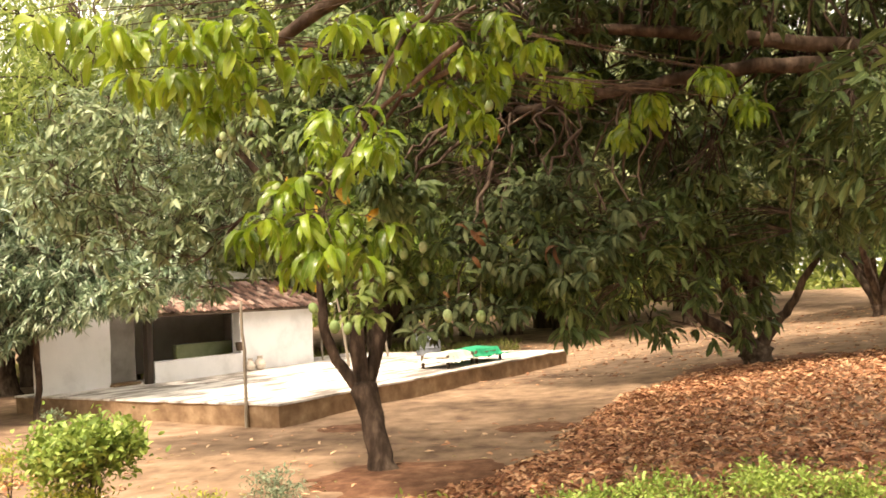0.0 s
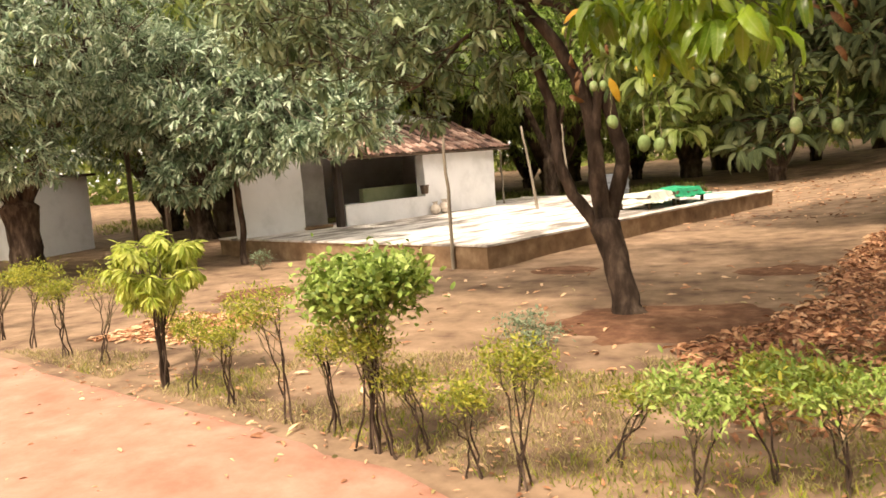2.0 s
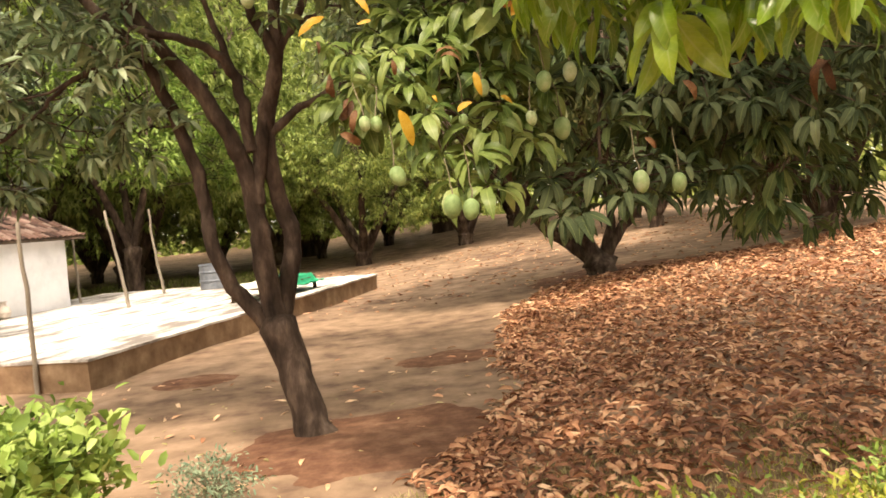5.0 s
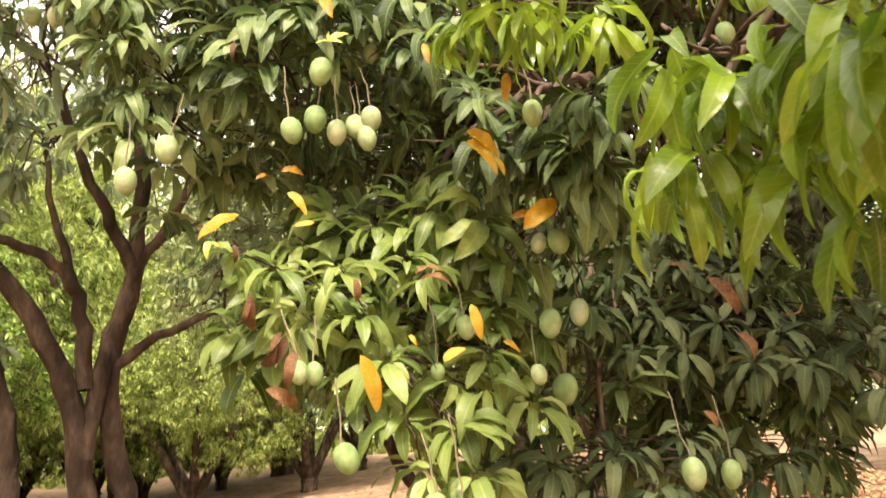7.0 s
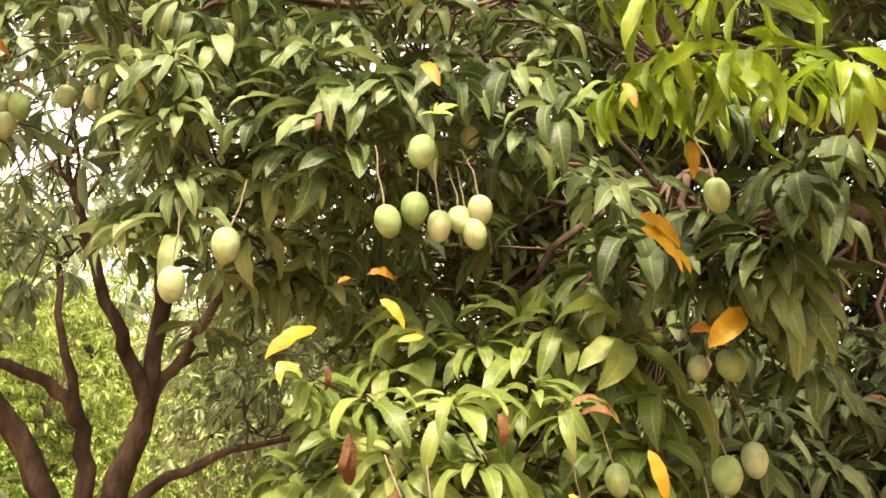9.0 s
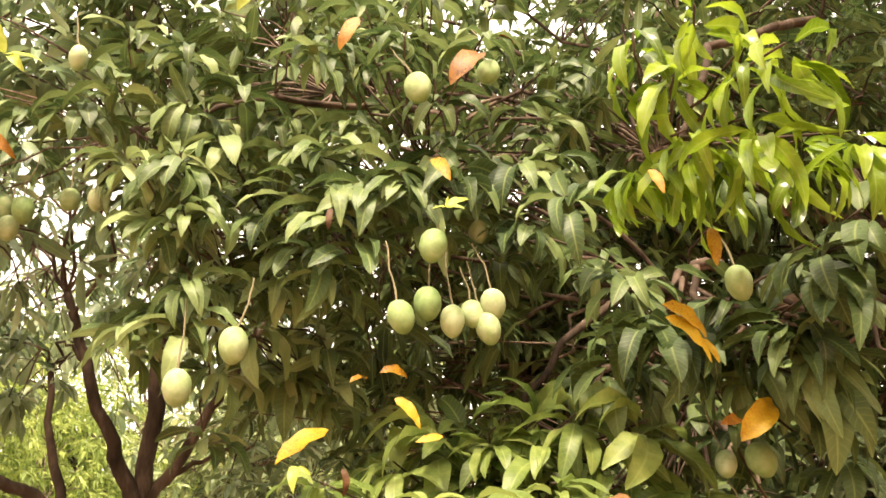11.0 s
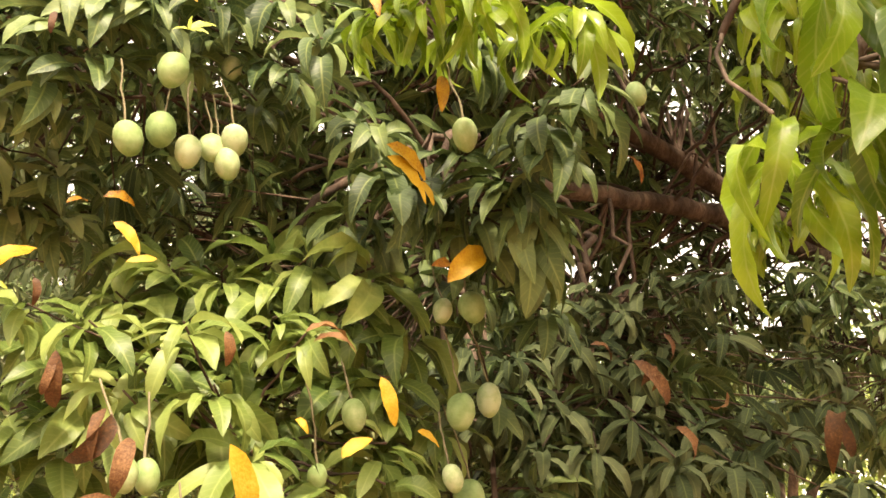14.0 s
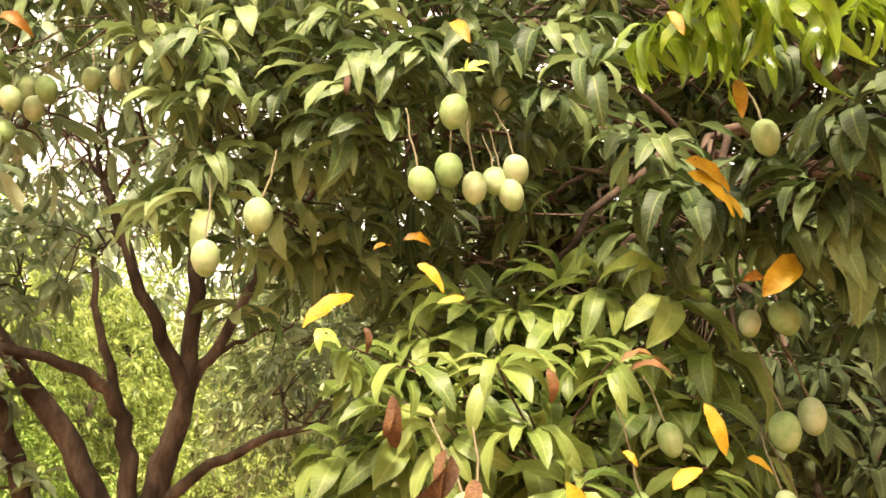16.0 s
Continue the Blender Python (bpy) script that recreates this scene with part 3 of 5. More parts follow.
build_platform()


def build_house():
    root = new("house")
    root.matrix_world = YARD
    tagged(root, "small whitewashed village house with a low red clay-tile roof", "house")
    rough_slab("side_wall", -0.02, 1.85, 7.75, 8.05, TOP, 2.9, M_WHITE, root, 11, 0.03)
    # recessed wall: grey instead of whitewash, with its shade in the colour
    rough_slab("wall", 1.75, 2.80, 8.05, 8.30, TOP, 2.3, M_WALL_SHADE, root, 12, 0.02)
    part("step", box_bm(1.80, 2.60, 7.55, 8.05, TOP, TOP + 0.07, 0.02), M_MUD, root)
    door = part("door", box_bm(2.86, 2.94, 8.32, 9.10, TOP, 2.25, 0.01), M_DOOR, root, "dark wooden door standing open")
    part("plank", box_bm(2.847, 2.86, 8.36, 8.70, TOP + 0.1, 2.2, 0.004), M_DOOR, door)
    part("plank", box_bm(2.847, 2.86, 8.72, 9.05, TOP + 0.1, 2.2, 0.004), M_DOOR, door)
    part("door_post", box_bm(2.52, 2.70, 7.16, 7.36, TOP, 2.3, 0.015), M_DOOR, root)
    rough_slab("low_wall", 2.72, 5.75, 7.15, 7.40, TOP, 0.98, M_WHITE, root, 13, 0.02)
    rough_slab("wall", 5.70, 8.78, 7.18, 7.50, TOP, 2.30, M_WHITE, root, 14, 0.03)
    rough_slab("end_wall", 8.50, 8.78, 7.50, 11.1, TOP, 2.24, M_WHITE, root, 15, 0.02)
    rough_slab("back_wall", 2.4, 8.6, 11.0, 11.25, TOP, 2.3, M_WHITE, root, 16, 0.02)
    # near-black so that the room's darkness is painted onto this partition
    part("side_partition", box_bm(2.45, 2.65, 8.31, 11.0, TOP, 2.3, 0.02), M_ROOM_SHADE, root)
    part("bench_wall", box_bm(4.3, 6.6, 8.25, 8.45, TOP, 1.33, 0.02), M_PAINT, root, "pale green limewashed inner parapet")
    part("rafter_beam", box_bm(2.5, 8.9, 7.25, 7.37, 2.30, 2.40, 0.01), M_WOOD, root)
    roof = part("roof", roof_bm(), M_WOOD, root, "sagging hipped roof of old clay tiles")
    tile_row(roof)


EAVE_V, EAVE_Z, RIDGE_V, RIDGE_Z, ROOF_U0, ROOF_U1, RIDGE_U = 6.85, 2.20, 8.5, 2.98, 2.1, 9.2, 8.6


def roof_bm():
    bm = bmesh.new()
    dz = 0.05
    a = [(ROOF_U0, EAVE_V, EAVE_Z), (ROOF_U1, EAVE_V, EAVE_Z), (RIDGE_U, RIDGE_V, RIDGE_Z), (ROOF_U0, RIDGE_V, RIDGE_Z), (ROOF_U1, 11.6, EAVE_Z), (ROOF_U0, 11.6, EAVE_Z)]
    up = [bm.verts.new((u, v, z)) for u, v, z in a]
    lo = [bm.verts.new((u, v, z - dz)) for u, v, z in a]
    for f in ((0, 1, 2, 3), (1, 4, 2), (3, 2, 4, 5)):
        bm.faces.new([up[i] for i in f])
        bm.faces.new([lo[i] for i in reversed(f)])
    for i, j in ((0, 1), (1, 4), (4, 5), (5, 3), (3, 0)):
        bm.faces.new([up[j], up[i], lo[i], lo[j]])
    bmesh.ops.recalc_face_normals(bm, faces=bm.faces)
    return bm


def tile_mesh():
    """A half-round country tile, 0.34 long, tapering."""
    V, F = [], []
    for k, (y, r) in enumerate(((0, 0.085), (0.34, 0.07))):
        for i in range(6):
            a = math.pi * i / 5
            V.append((r * math.cos(a), y, r * 0.62 * math.sin(a)))
        for i in range(6):
            a = math.pi * i / 5
            V.append(((r - 0.014) * math.cos(a), y, (r - 0.014) * 0.62 * math.sin(a)))
    for i in range(5):
        F += [(i, i + 1, i + 13, i + 12), (i + 6, i + 18, i + 19, i + 7), (i, i + 6, i + 7, i + 1)]
    me = bpy.data.meshes.new("tile")
    me.from_pydata(V, [], F)
    me.materials.append(M_TILE)
    me.update()
    return me


def tile_row(roof):
    me = tile_mesh()
    rng = np.random.default_rng(4)
    slope = math.atan2(RIDGE_Z - EAVE_Z, RIDGE_V - EAVE_V)
    run = math.hypot(RIDGE_Z - EAVE_Z, RIDGE_V - EAVE_V)
    rows = int(run / 0.29) + 1
    for r in range(rows):
        s = r * 0.29 / run
        u_end = ROOF_U1 + (RIDGE_U - ROOF_U1) * s
        v, z = EAVE_V + (RIDGE_V - EAVE_V) * s - 0.05, EAVE_Z + (RIDGE_Z - EAVE_Z) * s + 0.012 + 0.004 * r % 0.01
        u = ROOF_U0 + 0.1
        while u < u_end:
            ob = new("tile", me)
            ob.parent = roof
            sag = -0.05 * math.sin(math.pi * (u - ROOF_U0) / (ROOF_U1 - ROOF_U0))
            ob.matrix_basis = Matrix.Translation((u + rng.normal(0, 0.008), v + rng.normal(0, 0.02), z + sag * 0.3 + 0.02 + rng.uniform(0, 0.012))) @ Euler((slope + rng.normal(0, 0.03), rng.normal(0, 0.06), rng.normal(0, 0.05))).to_matrix().to_4x4()
            u += 0.20
    # the hip beside the ridge
    for r in range(9):
        s = r / 9
        ob = new("tile", me)
        ob.parent = roof
        ob.matrix_basis = (Matrix.Translation((ROOF_U1 + (RIDGE_U - ROOF_U1) * s, EAVE_V + (RIDGE_V - EAVE_V) * s, EAVE_Z + (RIDGE_Z - EAVE_Z) * s + 0.05))
                           @ Euler((math.atan2(RIDGE_Z - EAVE_Z, 3.7), 0, math.atan2(ROOF_U1 - RIDGE_U, RIDGE_V - EAVE_V))).to_matrix().to_4x4())


build_house()


def yard_thing(name, label, category, u, v, z=TOP, group=""):
    root = new(name)
    root.matrix_world = YARD @ Matrix.Translation((u, v, z))
    return tagged(root, label, category, group)


def build_shed():
    root = new("shed")
    root.matrix_world = YARD
    tagged(root, "white sheet-metal roof of an outbuilding behind the house", "shed")
    bm = bmesh.new()
    us = np.arange(0.5, 12.6, 0.1)
    rows = [[bm.verts.new((u, v, z + 0.02 * math.sin(u * 31))) for u in us] for v, z in ((12.6, 3.45), (15.2, 3.95))]
    low = [[bm.verts.new((u, v, z - 0.01 + 0.02 * math.sin(u * 31))) for u in us] for v, z in ((12.6, 3.45), (15.2, 3.95))]
    for i in range(len(us) - 1):
        bm.faces.new((rows[0][i], rows[0][i + 1], rows[1][i + 1], rows[1][i]))
        bm.faces.new((low[0][i], low[1][i], low[1][i + 1], low[0][i + 1]))
        bm.faces.new((rows[0][i], low[0][i], low[0][i + 1], rows[0][i + 1]))
    part("roof_sheet", bm, M_WHITE, root)
    for u in (0.7, 12.3):
        for v, h in ((12.8, 3.45), (15.0, 3.9)):
            part("post", box_bm(u - 0.06, u + 0.06, v - 0.06, v + 0.06, -0.1, h, 0.01), M_WOOD, root)


build_shed()

# far white wall at the edge of the yard
far_wall = new("white_outbuilding")
tagged(far_wall, "whitewashed outbuilding wall with stained foot behind an old tree", "building")
part("wall", box_bm(-25.0, -19.15, 19.9, 22.5, -0.1, 2.3, 0.02), M_WHITE, far_wall)
part("roof_slab", box_bm(-25.2, -18.95, 19.7, 22.7, 2.3, 2.38, 0.02), M_TILE, far_wall)


def build_cot(u, v, length, cloth, label, cloth_label, seed):
    root = yard_thing("cot", label, "cot", u, v, group="cots on the drying floor")
    rng = random.Random(seed)
    for x in (0.06, length - 0.06):
        for y in (0.06, 0.84):
            part("leg", box_bm(x - 0.035, x + 0.035, y - 0.035, y + 0.035, 0, 0.34, 0.008), M_WOOD, root)
    for y in (0.06, 0.84):
        part("side_rail", box_bm(0.08, length - 0.08, y - 0.025, y + 0.025, 0.24, 0.29, 0.008), M_WOOD, root)
    for x in (0.06, length - 0.06):
        part("end_rail", box_bm(x - 0.025, x + 0.025, 0.08, 0.82, 0.24, 0.29, 0.008), M_WOOD, root)
    bm = bmesh.new()
    n, m = 16, 11
    rows = []
    for i in range(n):
        row = []
        for j in range(m):
            x, y = -0.12 + (length + 0.24) * i / (n - 1), -0.14 + 1.18 * j / (m - 1)
            inside = min(x, length - x, y, 0.9 - y)
            z = 0.37 + 0.05 * noise.noise(Vector((x * 3 + seed, y * 3, 1))) - (0.16 + 0.07 * rng.random() if inside < 0.0 else 0)
            row.append(bm.verts.new((x + 0.02 * rng.random(), y, z)))
        rows.append(row)
    for i in range(n - 1):
        for j in range(m - 1):
            bm.faces.new((rows[i][j], rows[i + 1][j], rows[i + 1][j + 1], rows[i][j + 1]))
    ex = bmesh.ops.extrude_face_region(bm, geom=bm.faces[:])
    bmesh.ops.translate(bm, vec=(0, 0, 0.014), verts=[g for g in ex["geom"] if isinstance(g, bmesh.types.BMVert)])
    part("cover", bm, cloth, root, cloth_label)


build_cot(6.45, 0.45, 1.3, M_SHEET, "low wooden cot under a pale grey-green tarpaulin", "pale grey-green tarpaulin", 3)
build_cot(7.85, 0.45, 1.40, M_GREEN, "low wooden cot under a bright green cloth", "bright green cloth", 8)


def lathe(profile, sides=20):
    bm = bmesh.new()
    rings = [[bm.verts.new((r * math.cos(2 * math.pi * k / sides), r * math.sin(2 * math.pi * k / sides), z)) for k in range(sides)] for r, z in profile]
    for a, b in zip(rings, rings[1:]):
        for k in range(sides):
            bm.faces.new((a[k], a[(k + 1) % sides], b[(k + 1) % sides], b[k]))
    bm.faces.new(list(reversed(rings[0])))
    bm.faces.new(rings[-1])
    return bm


drum = yard_thing("water_drum", "grey-blue metal water drum standing on the drying floor", "drum", 11.3, 4.4)
part("barrel", lathe([(0.40, 0), (0.41, 0.02), (0.40, 0.2), (0.425, 0.22), (0.425, 0.25), (0.40, 0.27), (0.40, 0.45), (0.425, 0.47), (0.425, 0.50), (0.40, 0.52), (0.40, 0.68), (0.37, 0.68), (0.37, 0.60)]), M_STEEL, drum)
part("rim", lathe([(0.405, 0.66), (0.42, 0.67), (0.42, 0.70), (0.405, 0.71), (0.37, 0.71), (0.37, 0.66)]), M_STEEL, drum)
for u, s in ((5.86, 1.0), (6.25, 1.12)):
    pot = yard_thing("water_pot", "pale clay water pot standing against the white wall", "pot", u, 6.98, group="pots by the wall")
    part("body", lathe([(0.06 * s, 0), (0.13 * s, 0.06 * s), (0.155 * s, 0.15 * s), (0.12 * s, 0.25 * s), (0.07 * s, 0.29 * s)]), M_POT, pot)
    part("neck", lathe([(0.07 * s, 0.29 * s), (0.065 * s, 0.33 * s), (0.09 * s, 0.37 * s), (0.08 * s, 0.37 * s), (0.055 * s, 0.33 * s)]), M_POT, pot)
bucket = yard_thing("bucket", "dark bucket hanging at the veranda post", "bucket", 5.55, 7.05, 1.05)
part("pail", lathe([(0.09, 0), (0.10, 0.01), (0.13, 0.24), (0.14, 0.25), (0.125, 0.25), (0.09, 0.03)]), M_WOOD, bucket)
for p, top, r in (((-4.95, 15.33, 0), (-4.97, 15.33, 2.35), 0.032), ((-4.94, 23.29, TOP), (-5.25, 23.3, 2.7), 0.035), ((-4.61, 27.26, TOP), (-4.8, 27.3, 2.8), 0.035), ((-6.72, 26.85, TOP), (-6.75, 26.8, 2.25), 0.03)):
    V, F = tube_arrays(curve_points((0, 0, -0.15 if p[2] == 0 else 0), np.subtract(top, p), 9, 0, RNG, 0.02), np.linspace(r * 1.2, r * 0.8, 9), 9, 0.08, RNG)
    pole = new("pole", fast_mesh("pole", V, F, M_POLE))
    pole.location = p
    tagged(pole, "rough grey-brown wooden pole standing upright by the drying floor", "pole", "poles")

# ---------------------------------------------------------------- trees
make_tree("mango_tree", "forked mango tree with dark bark and drooping leaves on bare soil", (-1.39, 11.01),
          [([(-2.02, 11.28, 1.35), (-2.23, 11.3, 1.75), (-2.26, 11.35, 2.4), (-2.42, 11.3, 3.0), (-2.62, 11.2, 3.6), (-3.18, 11.1, 4.2), (-3.7, 11.0, 5.0)], 0.085, 0.04),
           ([(-1.77, 11.25, 1.6), (-1.78, 11.3, 2.1), (-1.86, 11.3, 2.6), (-2.06, 11.25, 3.08), (-2.42, 11.2, 3.6), (-2.7, 11.1, 4.0), (-3.3, 10.9, 4.9)], 0.115, 0.05),
           ([(-1.50, 11.4, 1.6), (-1.47, 11.45, 1.95), (-1.60, 11.4, 2.35), (-1.63, 11.35, 2.9), (-1.50, 11.3, 3.4), (-1.44, 11.3, 3.75), (-1.43, 11.3, 4.5), (-1.35, 11.5, 5.6)], 0.10, 0.05),
           ([(-1.78, 11.29, 2.2), (-1.73, 11.32, 2.6), (-1.63, 11.34, 3.0), (-1.50, 11.32, 3.45)], 0.085, 0.075, "fork"),
           ([(-1.46, 11.3, 3.6), (-1.63, 11.25, 3.95), (-1.85, 11.2, 4.4), (-2.1, 11.2, 5.1)], 0.06, 0.03, "fork"),
           ([(-1.46, 11.3, 3.62), (-1.25, 11.3, 3.92), (-1.05, 11.25, 4.34), (-0.88, 11.2, 4.68), (-0.5, 11.2, 5.3)], 0.05, 0.025, "fork"),
           ([(-1.30, 11.3, 3.85), (-1.08, 11.3, 3.98), (-0.72, 11.3, 4.10)], 0.022, 0.010, "fork"),
           ([(-1.78, 11.28, 2.7), (-1.82, 11.28, 3.3), (-1.96, 11.2, 3.6), (-2.22, 11.1, 3.72), (-2.7, 11.0, 3.85)], 0.065, 0.03, "fork"),
           ([(-1.84, 11.26, 3.36), (-2.01, 11.2, 3.86), (-2.12, 11.2, 4.5)], 0.04, 0.02, "fork"),
           ([(-1.66, 11.33, 2.8), (-1.30, 11.3, 3.10), (-0.9, 11.25, 3.28), (-0.4, 11.2, 3.36)], 0.05, 0.018, "fork"),
           ([(-2.60, 11.2, 3.72), (-2.84, 11.2, 3.62), (-3.15, 11.2, 3.50), (-3.5, 11.2, 3.28), (-3.75, 11.2, 3.03), (-4.05, 11.2, 2.88)], 0.03, 0.012, "fork"),
           ([(-3.0, 11.2, 3.54), (-3.5, 11.25, 3.34), (-4.02, 11.3, 3.28)], 0.018, 0.008, "fork")],
          [(-2.4, 11.7, 6.2, 3.0, 2.8, 1.6), (-4.7, 11.6, 4.6, 1.9, 1.8, 1.2), (0.5, 12.4, 5.4, 1.8, 1.6, 1.2), (-3.6, 11.0, 3.5, 1.1, 0.9, 0.5), (-2.0, 9.3, 6.0, 1.8, 1.3, 1.0),
           (-4.9, 11.3, 2.55, 0.45, 0.4, 0.4), (-3.95, 11.6, 2.65, 0.4, 0.35, 0.35), (-3.3, 11.7, 3.00, 0.45, 0.4, 0.4), (-2.7, 11.4, 3.00, 0.4, 0.35, 0.35), (-5.4, 11.1, 3.4, 0.6, 0.5, 0.5), (-4.4, 11.4, 3.3, 0.5, 0.5, 0.45), (-6.0, 11.4, 4.2, 1.0, 0.9, 0.8),
           (-2.7, 11.4, 4.5, 0.7, 0.6, 0.45), (-2.9, 10.9, 3.7, 0.4, 0.3, 0.35), (-2.4, 8.9, 4.7, 1.0, 0.6, 0.8), (-0.35, 12.1, 3.9, 0.6, 0.5, 0.5)], M_PALE, 1820, leaves=9, lod=1, length=0.225, seed=3, trunk_r=0.165,
          trunk_top=(-1.70, 11.2, 1.05), fall=0.6)
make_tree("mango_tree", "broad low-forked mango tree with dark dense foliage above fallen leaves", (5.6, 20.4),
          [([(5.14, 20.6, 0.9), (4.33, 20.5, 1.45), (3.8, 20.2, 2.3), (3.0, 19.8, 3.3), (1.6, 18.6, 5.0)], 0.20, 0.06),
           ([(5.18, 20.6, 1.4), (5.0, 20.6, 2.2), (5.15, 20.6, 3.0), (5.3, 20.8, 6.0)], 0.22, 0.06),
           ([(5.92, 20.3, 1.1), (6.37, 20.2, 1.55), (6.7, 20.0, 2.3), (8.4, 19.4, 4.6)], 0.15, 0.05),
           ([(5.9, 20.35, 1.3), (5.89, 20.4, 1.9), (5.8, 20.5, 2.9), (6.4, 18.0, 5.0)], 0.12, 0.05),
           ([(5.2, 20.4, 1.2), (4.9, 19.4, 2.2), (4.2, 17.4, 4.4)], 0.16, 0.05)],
          [(4.8, 19.4, 6.0, 5.2, 4.4, 2.8), (8.8, 19.6, 5.8, 3.6, 3.6, 2.6), (1.6, 18.6, 5.7, 2.8, 2.8, 2.3), (3.6, 16.6, 4.9, 2.4, 1.6, 1.4), (7.4, 16.8, 5.0, 2.4, 1.8, 1.6), (3.6, 18.6, 3.7, 2.8, 2.0, 0.8), (8.6, 18.8, 3.8, 2.6, 2.0, 0.9)], M_LIGHTENED, 5200, leaves=9, lod=1, length=0.27, seed=5, trunk_r=0.36,
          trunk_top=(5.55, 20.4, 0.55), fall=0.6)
make_tree("young_mango_tree", "slender young mango tree with hazy pale dusty leaves beside the drying floor", (-10.45, 17.25),
          [([(-11.0, 17.2, 2.9), (-11.6, 17.0, 4.2)], 0.05, 0.02), ([(-10.3, 17.3, 3.0), (-9.8, 17.3, 4.4)], 0.05, 0.02), ([(-10.6, 17.5, 3.2), (-10.8, 17.8, 4.8)], 0.05, 0.02)],
          [(-11.6, 17.0, 4.0, 2.3, 1.7, 1.6), (-9.6, 17.0, 3.4, 1.4, 1.2, 0.9), (-11.0, 16.6, 3.0, 1.6, 1.2, 0.6), (-9.0, 17.4, 3.3, 1.3, 1.0, 0.7), (-8.0, 18.4, 3.5, 1.2, 1.0, 0.6), (-9.7, 17.1, 2.65, 1.2, 0.8, 0.5), (-8.1, 17.4, 3.0, 1.0, 0.8, 0.55), (-9.6, 16.6, 2.35, 0.9, 0.6, 0.45), (-11.2, 16.4, 2.0, 1.1, 0.7, 0.6), (-8.3, 16.2, 2.5, 0.6, 0.5, 0.4), (-7.6, 16.2, 2.75, 0.5, 0.4, 0.35)], M_GREY, 2000, leaves=12, length=0.27, lod=1, seed=8, trunk_r=0.07, trunk_top=(-10.55, 17.25, 2.0), fall=0.32, width=0.2)
make_tree("mango_tree", "thick-trunked old mango tree with greyish foliage beside a white wall", (-14.8, 15.4),
          [([(-15.6, 15.2, 3.0), (-17.0, 15, 5.0)], 0.2, 0.06), ([(-14.2, 15.8, 3.0), (-13.0, 16.2, 5.4)], 0.2, 0.06), ([(-14.8, 14.6, 3.2), (-14.2, 13.4, 5.0)], 0.18, 0.05)],
          [(-14.6, 15.2, 5.4, 3.6, 3.2, 2.3), (-13.4, 13.6, 4.4, 2.2, 1.8, 1.3), (-17, 14.6, 4.4, 2.4, 2, 1.6), (-16.0, 14.0, 3.0, 2.2, 1.5, 0.7), (-15.6, 14.2, 2.4, 2.2, 1.2, 0.6), (-13.6, 14.2, 2.6, 1.5, 1.0, 0.7), (-17.6, 14.4, 2.5, 1.6, 1.2, 0.8), (-19.2, 15.2, 3.0, 1.8, 1.4, 1.1)], M_GREY, 3300, leaves=11, length=0.24, lod=1, seed=18, trunk_r=0.36, trunk_top=(-14.8, 15.4, 1.6), fall=0.32, width=0.2)
make_tree("mango_tree", "tall mango tree shading the tiled roof of the house", (-12.6, 25.2),
          [([(-13.6, 25.2, 3.0), (-15.0, 25, 6.0)], 0.2, 0.06), ([(-11.8, 25.4, 3.4), (-9.6, 25.4, 6.4)], 0.2, 0.06), ([(-12.4, 24.4, 3.4), (-11.2, 22.6, 5.6)], 0.18, 0.05)],
          [(-12.0, 24.6, 6.6, 4.2, 3.6, 2.8), (-9.4, 23.6, 6.2, 2.8, 2.4, 2.0), (-10.8, 21.4, 4.8, 2.0, 1.4, 1.3), (-15.4, 22.4, 5.4, 2.6, 2.2, 2.2), (-8.5, 20.3, 2.75, 0.9, 0.6, 0.45), (-9.4, 19.7, 2.6, 0.8, 0.6, 0.5)], M_GREY, 3100, leaves=11, length=0.25, lod=1, seed=19, trunk_r=0.3, trunk_top=(-12.6, 25.2, 1.8), fall=0.32, width=0.2)

make_tree("mango_tree", "stout leaning mango tree with dark trunk and hazy dusty foliage", (-16.0, 23.9),
          [([(-16.9, 23.7, 2.4), (-17.8, 23.4, 4.2)], 0.24, 0.07), ([(-15.4, 23.9, 2.5), (-14.2, 23.8, 4.6)], 0.22, 0.06), ([(-16.0, 23.2, 2.8), (-15.8, 22.2, 4.8)], 0.2, 0.06)],
          [(-16.0, 23.2, 4.9, 3.0, 2.4, 1.9), (-17.2, 22.2, 3.1, 1.9, 1.3, 0.8), (-14.8, 22.2, 3.2, 1.7, 1.2, 0.8)], M_GREY, 1300, leaves=10, length=0.25, lod=1, seed=31, trunk_r=0.40, trunk_top=(-16.2, 23.9, 1.2), fall=0.32, width=0.2)
make_tree("mango_tree", "mango tree with fresh sunlit leaves behind the house end", (-5.9, 31.2),
          [([(-6.4, 30.6, 3.2), (-6.9, 29.2, 4.8), (-7.4, 27.6, 5.6)], 0.15, 0.05), ([(-5.4, 30.8, 3.2), (-4.9, 29.6, 4.6), (-4.6, 28.4, 5.4)], 0.14, 0.05), ([(-6.0, 31.4, 3.6), (-6.2, 31.6, 6.6)], 0.15, 0.05)],
          [(-6.9, 28.6, 5.7, 2.3, 1.7, 1.5), (-5.0, 28.4, 4.3, 1.5, 1.2, 0.8), (-7.4, 26.6, 4.5, 1.1, 0.8, 0.6), (-4.2, 29.6, 5.4, 1.6, 1.5, 1.2), (-6.0, 30.6, 7.4, 3.0, 2.4, 1.6), (-2.6, 31.2, 4.6, 1.6, 1.3, 1.2)], M_FRESH, 2000, leaves=9, length=0.27, lod=1, seed=29, trunk_r=0.26, trunk_top=(-5.9, 31.1, 1.7), fall=0.6)


